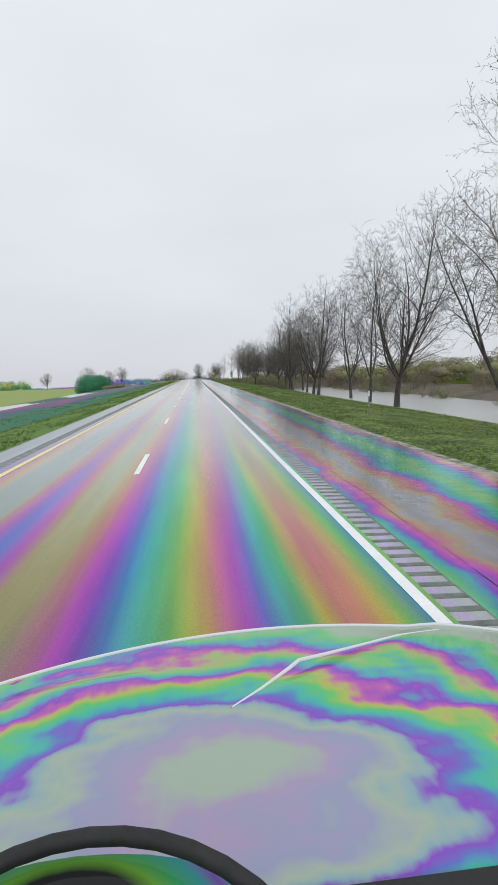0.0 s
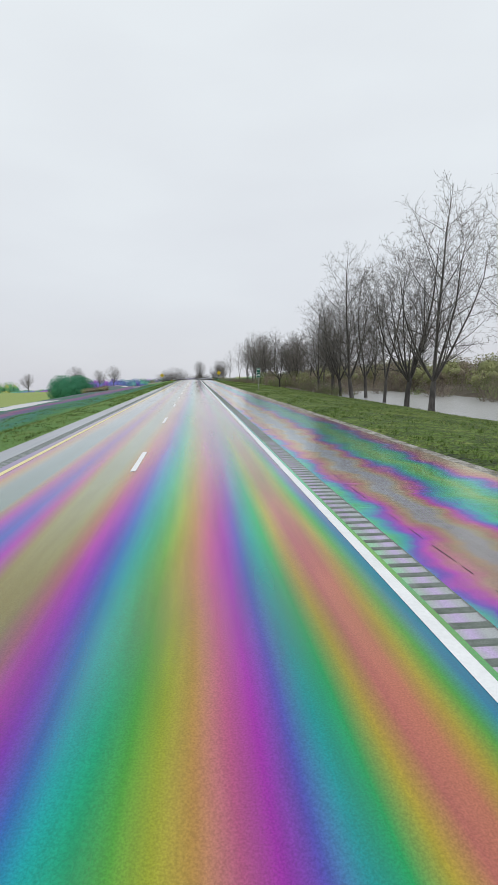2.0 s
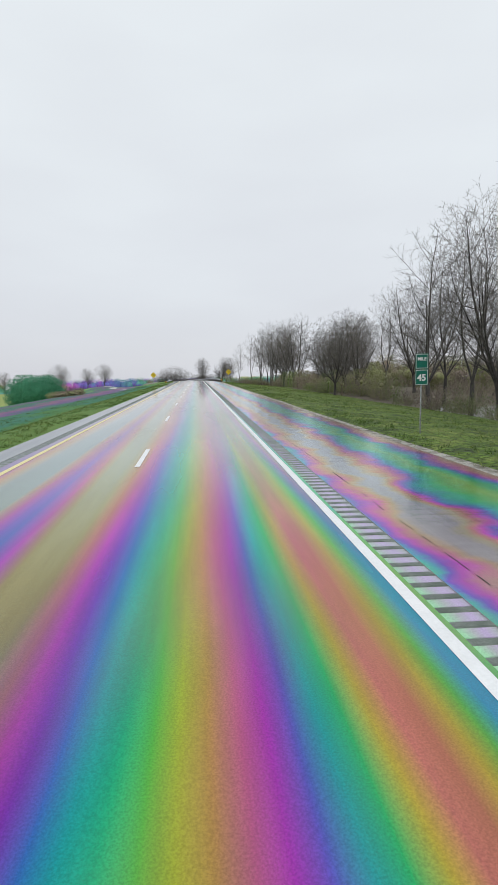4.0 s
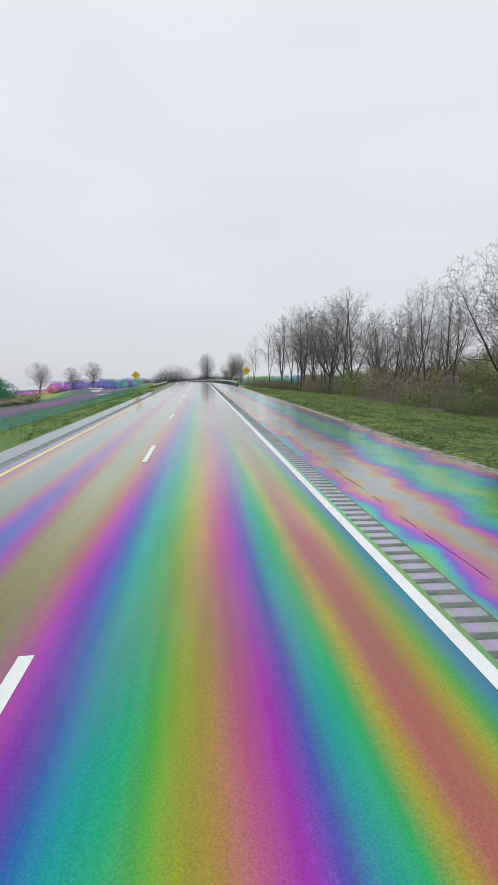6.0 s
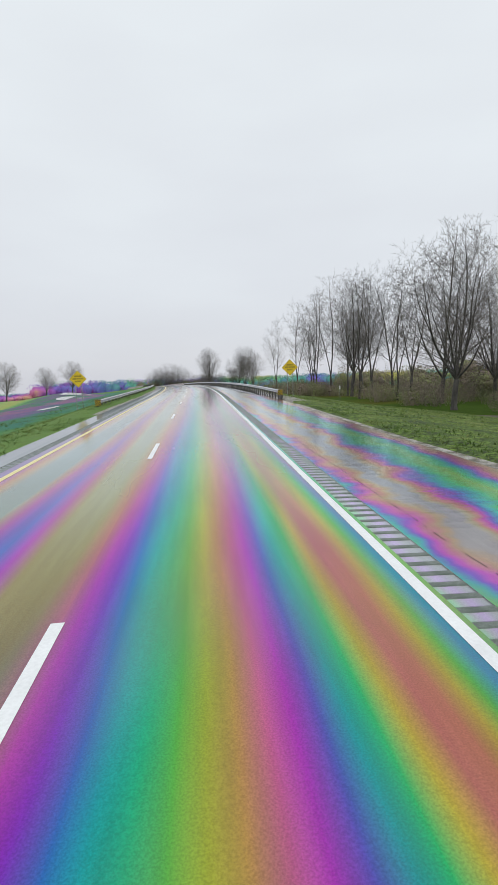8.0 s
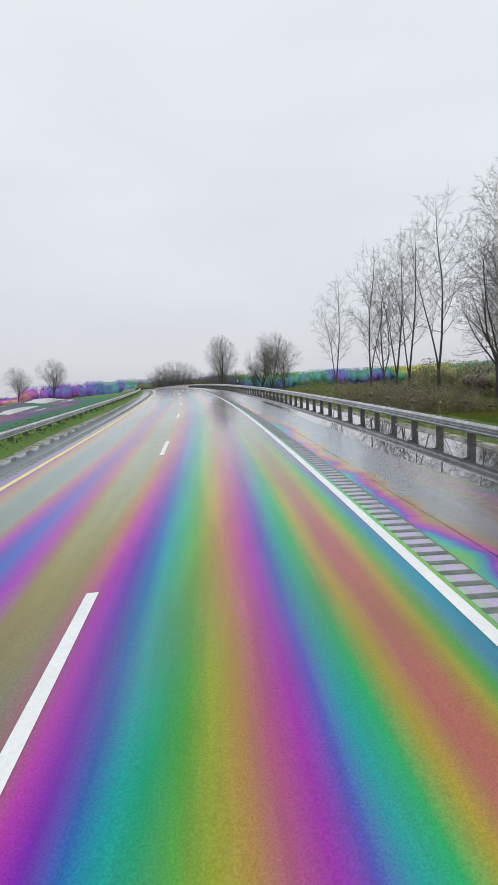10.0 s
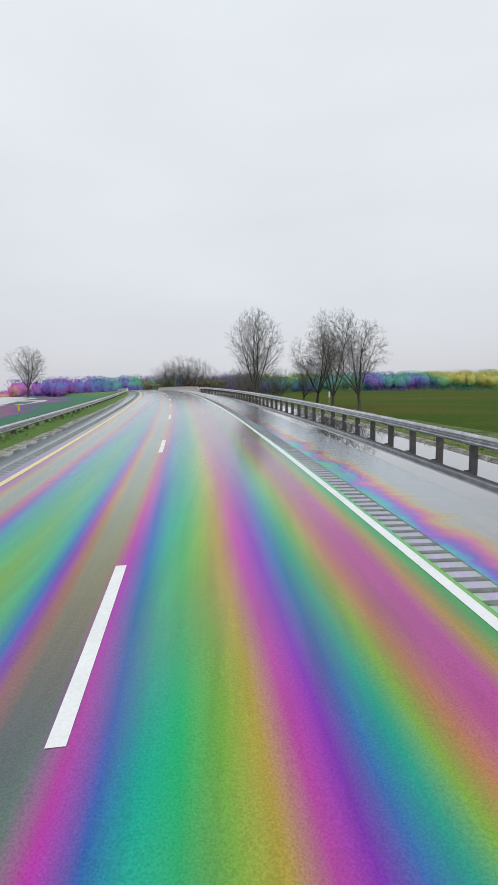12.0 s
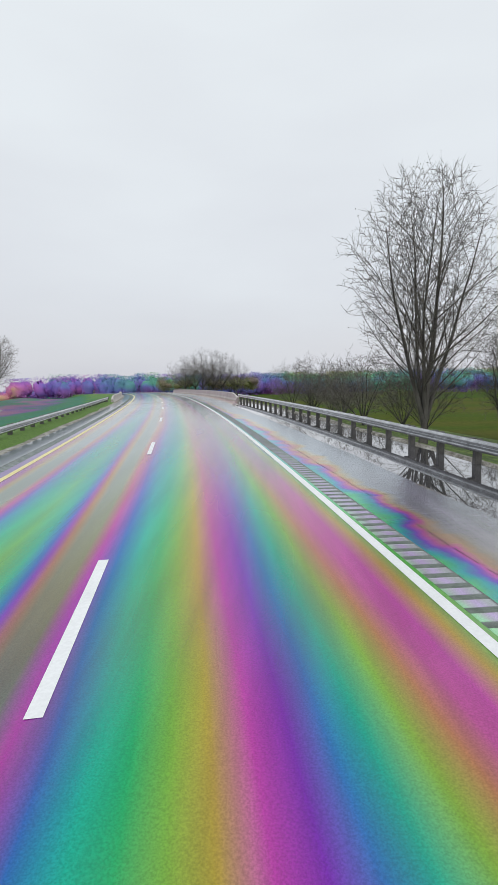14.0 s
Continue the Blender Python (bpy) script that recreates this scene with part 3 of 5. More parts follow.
def ground_sheet():
    us = [-820, -600, -450, -340, -260, -200, -160, -130, -105, -85, -70, -58, -48, -42, -36, -30, -27, -24.5, -22, -20, -18, -16, -14.5, -13, -12, -11, -10.5, -10.0, -9.5, -9.0]
    us_r = [4.65, 5.0, 5.18, 5.4, 5.9, 6.5, 7.2, 8.0, 8.8, 9.6, 10.5, 11.5, 12.5, 14, 16, 18, 20, 22, 24, 26, 29, 33, 38, 45, 55, 70, 90, 120, 160, 220, 300, 450, 700, 1200, 2500]
    ss = [-300, -200, -140, -100] + [-80 + 4 * i for i in range(150)] + [530 + 15 * i for i in range(20)] + [850, 950, 1100, 1300, 1600]
    verts, faces, mats = [], [], []
    rnd = random.Random(4)
    allu = us + us_r
    for s in ss:
        for u in allu:
            ju = 0.0 if u in (-9.0, 4.65) else 0.08 * abs(u) ** 0.6 * (rnd.random() - 0.5)
            verts.append(place(s, u + ju, terrain(s, u) if u not in (-9.0, 4.65) else cross(u) - 0.006))
    k = len(allu)
    under = len(us) - 1
    for i in range(len(ss) - 1):
        for j in range(k - 1):
            u = 0.5 * (allu[j] + allu[j + 1])
            s = 0.5 * (ss[i] + ss[i + 1])
            faces.append((i * k + j, i * k + j + 1, (i + 1) * k + j + 1, (i + 1) * k + j))
            wob = 2.5 * bump_noise(u, s, 0.05)
            if j == under:
                mats.append(3)
            elif u < 0:
                mats.append(4 if u > -9.6 and s > 226 else 1)
            elif u < (5.05 if s < 232 else 6.3):
                mats.append(4)
            elif u + 0.6 * wob < 20.5:
                mats.append(0)
            elif s > 232:
                mats.append(2)
            else:
                mats.append(3 if u < 60 else 2)
    # the strip under the pavement lies lower
    me = mesh_of("ground", verts, faces)
    for m in (M_GRASS, M_MEDIAN, M_FIELD, M_MUD, M_GRAVEL):
        me.materials.append(m)
    me.polygons.foreach_set("material_index", mats)
    me.polygons.foreach_set("use_smooth", [True] * len(mats))
    lay = me.uv_layers.new(name="road")
    co = [(u, s) for s in ss for u in allu]
    lay.data.foreach_set("uv", [x for p in me.polygons for v in p.vertices for x in co[v]])
    return me


tagged(part("ground", ground_sheet()), "grass verges, meadow and fields beside the road", "ground", kind="structure")
WATER_Z = -2.35
wv, wf = [], []
for i in range(26):
    for u in (18.0, 24.0, 31.0, 38.0, 47.0):
        wv.append(place(-80 + 9.5 * i, u, WATER_Z))
for i in range(25):
    for j in range(4):
        wf.append((i * 5 + j, i * 5 + j + 1, (i + 1) * 5 + j + 1, (i + 1) * 5 + j))
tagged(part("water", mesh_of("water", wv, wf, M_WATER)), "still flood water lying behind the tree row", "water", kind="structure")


def pool(s0, s1, u0, u1, seed):
    """A shallow flood pool in the median, with a ragged outline."""
    n, rings, verts, faces = 40, 4, [], []
    for r in range(rings):
        for q in range(n):
            w = 6.2832 * q / n
            k = (1 + 0.3 * noise.noise(Vector((math.cos(w) * 2.2, math.sin(w) * 2.2, seed)))) * (r + 0.02) / (rings - 0.98)
            s, u = (s0 + s1) / 2 + math.sin(w) * k * (s1 - s0) / 2, (u0 + u1) / 2 + math.cos(w) * k * (u1 - u0) / 2
            verts.append(place(s, u, terrain(s, u) + 0.05))
    for r in range(rings - 1):
        for q in range(n):
            faces.append((r * n + q, (r + 1) * n + q, (r + 1) * n + (q + 1) % n, r * n + (q + 1) % n))
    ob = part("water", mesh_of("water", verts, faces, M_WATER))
    return tagged(ob, "pale flood pool lying in the median meadow", "water", kind="structure")


for q, (s0, s1, u0, u1) in enumerate(((48, 112, -39, -31), (140, 176, -39, -32), (280, 292, -29, -26), (342, 372, -38, -30), (385, 455, -42, -30))):
    pool(s0, s1, u0, u1, q + 1.5)


# ---------------- guard rails ----------------
def frame_at(s, u, dz=0.0, facing=0.0):
    """A pose on the paved or grassy surface: y along the road."""
    return Matrix.Translation(place(s, u, dz)) @ pose(0, 0, 0, 0, 0, heading(s) + facing)


def w_beam(length, side):
    """A W-beam rail, its waves towards the road (side -1: the road lies at smaller x)."""
    prof = [(0.0, 0.155), (0.02, 0.15), (0.075, 0.105), (0.082, 0.08), (0.075, 0.055), (0.012, 0.012), (0.008, 0.0),
            (0.012, -0.012), (0.075, -0.055), (0.082, -0.08), (0.075, -0.105), (0.02, -0.15), (0.0, -0.155)]
    verts, faces = [], []
    k = len(prof)
    for back in (0.0, -0.006):
        for y in (0.0, length):
            for x, z in prof:
                verts.append((side * (x + back), y, z))
    for j in range(k - 1):
        faces.append((j, j + 1, k + j + 1, k + j))
        faces.append((2 * k + j + 1, 2 * k + j, 3 * k + j, 3 * k + j + 1))
    for y in (0, 1):
        for j in range(k - 1):
            a, b = y * k + j, 2 * k + y * k + j
            faces.append((a, a + 1, b + 1, b))
    faces.append((0, k, 3 * k, 2 * k))
    faces.append((k - 1, 2 * k - 1, 4 * k - 1, 3 * k - 1))
    return mesh_of("rail_beam", verts, faces, M_STEEL)


def guard_rail(label, s0, s1, u, side):
    root = tagged(new("guard_rail"), label, "guard rail", "guard rails along the road")
    root.matrix_world = Matrix.Identity(4)
    post = bevelled("post", (0.19, 0.15, 1.05), 0.012, M_POST)
    block = bevelled("spacer_block", (0.16, 0.15, 0.34), 0.012, M_POST)
    beam = w_beam(3.83, side)
    bolt = bevelled("bolt", (0.02, 0.05, 0.05), 0.008, M_STEEL)
    s, i = s0, 0
    while s < s1:
        tilt = pose(0, 0, 0, random.uniform(-1, 1), random.uniform(-1, 1), 0)
        p = part("post", post, root, at=frame_at(s, u - side * 0.26, cross(u) + 0.21) @ tilt)
        part("spacer_block", block, p, at=pose(side * 0.165, 0, 0.4))
        part("bolt", bolt, p, at=pose(side * 0.262, 0, 0.4))
        if i % 2 == 0 and s + 3.7 < s1:
            a, b = place(s - 0.01, u, cross(u) + 0.62), place(s + 3.81, u, cross(u) + 0.62)
            d = b - a
            m = Matrix.Translation(a) @ Euler((math.asin(d.z / d.length), 0, -math.atan2(d.x, d.y)), "XYZ").to_matrix().to_4x4()
            part("rail_beam", beam, root, at=m)
        s, i = s + 1.905, i + 1
    return root


M_FLOOD = surface("puddle_water", [(0.36, (0.07, 0.07, 0.075)), (0.64, (0.11, 0.105, 0.12))], 0.4, 0.03, 1.2, 0.03, 0.02, mottle=0.1)
_b = M_FLOOD.node_tree.nodes["Principled BSDF"]
_b.inputs["Coat Weight"].default_value, _b.inputs["Coat IOR"].default_value, _b.inputs["Coat Roughness"].default_value = 1.0, 1.5, 0.02


def standing_water(s0, s1, inner, outer):
    """Level water that the shoulder's fall holds at its outer edge; it dips under the asphalt at both ends and inwards."""
    verts, faces, across = [], [], [inner - 0.6, inner + 0.4, outer - 0.6, outer]
    n = int((s1 - s0) / 2)
    for i in range(n + 1):
        q = s0 + (s1 - s0) * i / n
        full = smooth(s0, s0 + 18, q) * (1 - smooth(s1 - 14, s1, q))
        level = cross(outer) + (cross(inner) - cross(outer)) * full
        verts += [place(q, u, level) for u in across]
    k = len(across)
    for i in range(n):
        faces += [(i * k + j, i * k + j + 1, (i + 1) * k + j + 1, (i + 1) * k + j) for j in range(k - 1)]
    return mesh_of("standing_water", verts, faces, M_FLOOD, True)


part("standing_water", standing_water(236.0, 396.0, 2.5, 5.12), sh_r, "strip of still standing water under the guard rail")
RAIL_R, RAIL_L = 4.82, -10.0
guard_rail("galvanised W-beam guard rail on dark wooden posts", 237.5, 396.0, RAIL_R, -1)
guard_rail("galvanised W-beam guard rail at the median edge", 234.0, 404.0, RAIL_L, 1)


def hazard_panel(s, u, flip):
    """A striped marker on the end of the rail."""
    root = tagged(new("hazard_marker"), "black and yellow striped marker on the rail end", "road sign", "rail end markers")
    root.matrix_world = frame_at(s, u, cross(u) + 0.55)
    part("panel", bevelled("panel", (0.42, 0.012, 0.46), 0.004, M_DIAMOND), root)
    verts, faces = [], []
    for k in range(-3, 4):
        c = k * 0.17
        pts = [(-0.2, c - 0.2 * flip - 0.055), (-0.2, c - 0.2 * flip + 0.055), (0.2, c + 0.2 * flip + 0.055), (0.2, c + 0.2 * flip - 0.055)]
        # clip to the panel's height
        poly = [(x, min(0.22, max(-0.22, z))) for x, z in pts]
        if max(p[1] for p in poly) - min(p[1] for p in poly) < 0.02:
            continue
        i = len(verts)
        verts += [(x, -0.0105, z) for x, z in poly]
        faces.append((i, i + 3, i + 2, i + 1))
    part("stripes", mesh_of("stripes", verts, faces, M_BLACK), root, "black diagonal stripes")
    part("stub_post", bevelled("stub_post", (0.09, 0.09, 0.95), 0.01, M_POST), root, at=pose(0, 0.06, -0.2))


hazard_panel(237.0, 4.85, 1)
hazard_panel(233.5, -10.1, -1)


# ---------------- bridge ----------------
def parapet(label, s0, s1, u, side):
    root = tagged(new("bridge_parapet"), label, "bridge parapet", "parapets of the bridge")
    s, n = s0, 0
    while s < s1:
        e = min(s1, s + 6.0)
        prof = [(0.0, -0.05), (0.0, 0.08), (0.12, 0.3), (0.18, 0.82), (0.2, 0.86), (0.4, 0.86), (0.42, 0.82), (0.42, -0.05)]
        verts, faces = [], []
        k = len(prof)
        for q in range(4):
            ss = s + 0.012 + (e - s - 0.024) * q / 3
            low = 0.45 + 0.55 * min(1.0, (ss - s0) / 3.0)
            verts += [place(ss, u - side * x, cross(u) + z * (low if z > 0.3 else 1)) for x, z in prof]
        for q in range(3):
            for j in range(k - 1):
                faces.append((q * k + j, q * k + j + 1, (q + 1) * k + j + 1, (q + 1) * k + j))
        faces += [tuple(range(k)), tuple(range(4 * k - 1, 3 * k - 1, -1))]
        part("barrier_panel", mesh_of("barrier_panel", verts, faces, M_CONCRETE), root)
        s, n = e, n + 1


parapet("pale concrete parapet along the outer edge of the bridge", 394.0, 478.0, 4.5, -1)
parapet("pale concrete parapet along the median edge of the bridge", 404.0, 478.0, -9.4, 1)
part("bridge_joint", strip("bridge_joint", 391.2, 391.9, 0.7, [-8.8 + 13.2 * i / 8 for i in range(9)], M_CONCRETE, 0.006), road, "pale concrete bridge joint")


# ---------------- signs ----------------
def letters(body, size, mat, parent, at):
    cu = bpy.data.curves.new("lettering", "FONT")
    cu.body, cu.size, cu.align_x, cu.align_y, cu.extrude = body, size, "CENTER", "CENTER", 0.001
    cu.offset = size * 0.03
    cu.space_line = 0.95
    tmp = bpy.data.objects.new("lettering", cu)
    scene.collection.objects.link(tmp)
    me = bpy.data.meshes.new_from_object(tmp.evaluated_get(bpy.context.evaluated_depsgraph_get()))
    bpy.data.objects.remove(tmp)
    me.materials.clear()
    me.materials.append(mat)
    return part("lettering", me, parent, "black lettering" if mat == M_BLACK else "white lettering", at=at)


def diamond_sign(s, u, ground_z, centre_z):
    root = tagged(new("warning_sign"), "yellow diamond warning sign about an icy bridge", "road sign", "bridge warning signs")
    root.matrix_world = frame_at(s, u, 0)
    bm = bmesh.new()
    bmesh.ops.create_cube(bm, size=1.0)
    bmesh.ops.scale(bm, vec=(1.22, 0.006, 1.22), verts=bm.verts)
    up = [e for e in bm.edges if abs(e.verts[0].co.y - e.verts[1].co.y) > 0.003]
    bmesh.ops.bevel(bm, geom=up, offset=0.06, segments=4, affect="EDGES", profile=0.5)
    me = bpy.data.meshes.new("plate")
    bm.to_mesh(me)
    bm.free()
    me.materials.append(M_DIAMOND)
    plate = part("plate", me, root, "yellow diamond plate", at=Matrix.Translation((0, 0, centre_z)) @ pose(0, 0, 0, 0, 45, 0))
    verts, faces = [], []
    for a, b in ((0.575, 0.557),):
        for q in range(4):
            c, d = [(-1, -1), (1, -1), (1, 1), (-1, 1)][q], [(1, -1), (1, 1), (-1, 1), (-1, -1)][q]
            i = len(verts)
            verts += [(c[0] * a, -0.006, c[1] * a), (d[0] * a, -0.006, d[1] * a), (d[0] * b, -0.006, d[1] * b), (c[0] * b, -0.006, c[1] * b)]
            faces.append((i, i + 1, i + 2, i + 3))
    part("border", mesh_of("border", verts, faces, M_BLACK), plate, "thin black border")
    for text, dz, sz in (("BRIDGE", 0.27, 0.2), ("ICES BEFORE", 0.02, 0.19), ("ROAD", -0.24, 0.2)):
        letters(text, sz, M_BLACK, plate, pose(0, 0, 0, 0, -45, 0) @ pose(0, -0.007, dz, 90, 0, 0))
    for x in (-0.3, 0.3):
        part("sign_post", bevelled("sign_post", (0.07, 0.05, centre_z + 0.5 - ground_z), 0.01, M_STEEL), root,
             at=pose(x, 0.035, (centre_z + 0.5 + ground_z) / 2 - 0.1))


diamond_sign(246.0, -14.3, terrain(246, -14.3), 2.1)
diamond_sign(246.0, 7.4, terrain(246, 7.4), 2.5)


def mile_sign(s, u):
    root = tagged(new("mile_marker"), "small green mile marker sign on a thin post", "road sign")
    g = terrain(s, u)
    root.matrix_world = frame_at(s, u, g)
    part("post", bevelled("post", (0.05, 0.04, 3.0), 0.006, M_STEEL), root, at=pose(0, 0.025, 1.35))
    for z, h in ((2.72, 0.56), (2.12, 0.58)):
        pl = part("plate", bevelled("plate", (0.5, 0.006, h), 0.002, M_GREEN_SIGN), root, "green plate with white border", at=pose(0, 0, z))
        fv, ff = [], []
        for cx, cz, w, hh in ((0, h / 2 - 0.025, 0.46, 0.014), (0, -h / 2 + 0.025, 0.46, 0.014), (-0.225, 0, 0.014, h - 0.05), (0.225, 0, 0.014, h - 0.05)):
            box(fv, ff, (cx, -0.005, cz), (w, 0.002, hh))
        part("border", mesh_of("border", fv, ff, M_SIGN_WHITE), pl, "thin white border")
        if z < 2.3:
            letters("45", 0.34, M_SIGN_WHITE, pl, pose(0, -0.006, -0.02, 90, 0, 0))
        else:
            letters("MILE", 0.17, M_SIGN_WHITE, pl, pose(0, -0.006, 0.08, 90, 0, 0))


mile_sign(115.0, 6.3)


def delineator(s, u, mat, label, h=1.25):
    root = tagged(new("delineator_post"), label, "marker post", "marker posts of the verge")
    root.matrix_world = frame_at(s, u, terrain(s, u))
    part("post", bevelled("post", (0.05, 0.03, h), 0.008, M_STEEL), root, at=pose(0, 0.02, h / 2 - 0.1))
    part("reflector", bevelled("reflector", (0.09, 0.012, 0.32), 0.004, mat), root, at=pose(0, 0, h - 0.28))


M_REFLECT_Y = surface("yellow_reflector", [(0.3, (0.8, 0.55, 0.02)), (0.7, (0.9, 0.65, 0.05))], 3, 0.3, 20, 0)
for s, u in ((78.0, -24.5), (240.0, -24.5), (316.0, -11.1)):
    delineator(s, u, M_REFLECT_Y, "slim post with a yellow reflector in the median")
for s, u, h in ((31.0, 8.7, 1.6), (237.0, 10.2, 1.6), (316.8, 5.25, 1.45)):
    delineator(s, u, M_SIGN_WHITE, "slim post with a white reflector behind the verge", h)


# ---------------- trees ----------------
def tube(verts, faces, pts, radii, sides):
    """Adds a tapered tube through pts."""
    k0 = len(verts)
    for i, (p, r) in enumerate(zip(pts, radii)):
        d = (pts[min(i + 1, len(pts) - 1)] - pts[max(i - 1, 0)])
        d = d.normalized() if d.length > 1e-6 else Vector((0, 0, 1))
        a = d.cross(Vector((0.31, 0.95, 0.05))).normalized()
        b = d.cross(a)
        for q in range(sides):
            w = 2 * math.pi * q / sides
            verts.append(p + r * (math.cos(w) * a + math.sin(w) * b))
    for i in range(len(pts) - 1):
        for q in range(sides):
            w = (q + 1) % sides
            faces.append((k0 + i * sides + q, k0 + i * sides + w, k0 + (i + 1) * sides + w, k0 + (i + 1) * sides + q))


def spike(verts, faces, a, b, r):
    """Adds a thin twig from a to its tip b: two crossed slivers."""
    d = (b - a).normalized()
    p = d.cross(Vector((0.31, 0.95, 0.05))).normalized() * r
    q = d.cross(p)
    k = len(verts)
    verts.extend((a + p, a - p, b, a + q, a - q))
    faces.extend(((k, k + 1, k + 2), (k + 3, k + 4, k + 2)))


def shoot(rnd, start, way, length, n, droop, wiggle):
    """A crooked line of points from start."""
    pts, d = [start.copy()], way.normalized()
    for _ in range(n):
        d = (d + Vector((rnd.gauss(0, wiggle), rnd.gauss(0, wiggle), rnd.gauss(0, wiggle) + droop))).normalized()
        pts.append(pts[-1] + d * (length / n))
    return pts


def at_path(pts, f):
    x = f * (len(pts) - 1)
    i = min(int(x), len(pts) - 2)
    return pts[i].lerp(pts[i + 1], x - i), (pts[i + 1] - pts[i]).normalized()


def aside(rnd, d, angle):
    """A direction that leaves d by an angle, at a random side."""
    a = d.cross(Vector((rnd.gauss(0, 1), rnd.gauss(0, 1), rnd.gauss(0, 1)))).normalized()
    return (d * math.cos(angle) + a * math.sin(angle)).normalized()


def grown_tree(seed, height, fork, leaders, wide, low=0.28, belly=0.6, dense=1.0, trunk_r=0.3, sway=0.4, rise=(0.5, 0.95), twig=(0.3, 0.85, 0.014), buds=0.4, bud_size=0.045, crook=0.06, curve=0.02):
    """A bare tree: limbs rise from the fork to the crown's rounded outline, and boughs, sprays and twigs fill it."""
    rnd = random.Random(seed)
    tv, tf, wv, wf, bv, bf = [], [], [], [], [], []
    lumps = [Vector((rnd.gauss(0, 1), rnd.gauss(0, 1), rnd.gauss(0, 0.6))).normalized() for _ in range(8)]

    def edge(p):
        """How far out p lies: 1 on the crown's outline."""
        z = (p.z / height - low) / (1 - low)
        if z <= 0.02 or z >= 1:
            return 2.0
        f = 0.5 * z / belly if z < belly else 0.5 + 0.5 * (z - belly) / (1 - belly)
        d = Vector((p.x, p.y, p.z - height * 0.6)).normalized()
        r = wide * math.sin(math.pi * f) ** 0.55 * (0.86 + 0.2 * max(d.dot(b) for b in lumps) ** 2)
        return math.hypot(p.x, p.y) / max(r, 0.05)

    def room(p, d, most):
        """The way from p along d to the outline."""
        s = 0.0
        while s < most:
            q = p + d * (s + 0.4)
            if q.z > (low + 0.16 * (1 - low)) * height and edge(q) > 1:
                break
            s += 0.4
        return s

    def bud(p):
        u = Vector((rnd.gauss(0, 1), rnd.gauss(0, 1), rnd.gauss(0, 1))).normalized() * bud_size * rnd.uniform(0.6, 1.4)
        v = u.cross(Vector((rnd.gauss(0, 1), rnd.gauss(0, 1), rnd.gauss(0, 1)))).normalized() * bud_size * 0.6
        k = len(bv)
        bv.extend((p - u, p + v, p + u, p - v))
        bf.append((k, k + 1, k + 2, k + 3))

    def leave(d, turn, angle):
        """The way of a side shoot: off d by an angle, at one turn round it."""
        a = d.cross(Vector((0.2, 0.1, 1.0)) if abs(d.z) < 0.95 else Vector((1.0, 0.2, 0.0))).normalized()
        b = d.cross(a)
        return (d * math.cos(angle) + (a * math.cos(turn) + b * math.sin(turn)) * math.sin(angle)).normalized()

    def spray(p, d, ln, r):
        line = shoot(rnd, p, d, ln, 3, 0.02, 0.16)
        tube(wv, wf, line, [r, r * 0.8, r * 0.6, r * 0.3], 3)
        n, w = max(3, int(ln / 0.3 * dense)), rnd.random() * 6.28
        for q in range(n):
            a, way = at_path(line, 0.12 + 0.87 * (q + rnd.random()) / n)
            w += 2.4
            t = shoot(rnd, a, leave(way, w, rnd.uniform(0.45, 1.15)), rnd.uniform(*twig[:2]), 1, 0.04, 0.15)
            spike(wv, wf, t[0], t[1], twig[2])
            if rnd.random() < buds:
                bud(t[0].lerp(t[1], rnd.uniform(0.5, 1.0)))

    def bough(p, d, ln, r, gap):
        line = shoot(rnd, p, d, ln, 5, 0.06, 0.1)
        tube(tv if r > 0.03 else wv, tf if r > 0.03 else wf, line, [r * (1 - 0.16 * i) for i in range(6)], 5 if r > 0.05 else 3)
        n, w = max(3, int(ln / gap * dense)), rnd.random() * 6.28
        for q in range(n):
            f = 0.14 + 0.85 * (q + rnd.random()) / n
            a, way = at_path(line, f)
            w += 2.4
            go = leave(way, w, rnd.uniform(0.55, 1.1))
            sl = min(ln * rnd.uniform(0.28, 0.42) * (1.25 - f) + 0.45, room(a, go, 3.0) + 0.35)
            spray(a, go, sl, max(0.009, r * 0.3 * (1 - f)))

    base = shoot(rnd, Vector((0, 0, -0.3)), Vector((0, 0, 1)), fork * height + 0.3, 4, 0.1, 0.04)
    tube(tv, tf, base, [trunk_r * 1.5, trunk_r * 1.12, trunk_r, trunk_r * 0.95, trunk_r * 0.88], 8)
    for q in range(leaders):
        w = 6.2832 * (q + rnd.random() * 0.5) / leaders
        lean = sway * rnd.uniform(0.5, 1.1) * (0.12 if q == 0 else 1)
        d = Vector((math.cos(w) * math.sin(lean), math.sin(w) * math.sin(lean), math.cos(lean)))
        ln = room(base[-1], d, height) * rnd.uniform(0.92, 1.0)
        line = shoot(rnd, base[-1] - d * 0.15, d, ln, 9, curve, crook)
        while line[-1].z > height * 0.97 or edge(line[-1]) > 1.06:
            ln *= 0.94
            line = shoot(rnd, base[-1] - d * 0.15, d, ln, 9, curve, crook)
        r0 = trunk_r * (0.62 if q == 0 else rnd.uniform(0.36, 0.52))
        rr = [r0 * (1 - i / 9.3) ** 0.9 + 0.008 for i in range(10)]
        tube(tv, tf, line, rr, 7)
        n, turn = max(5, int(ln / 0.85 * dense)), rnd.random() * 6.28
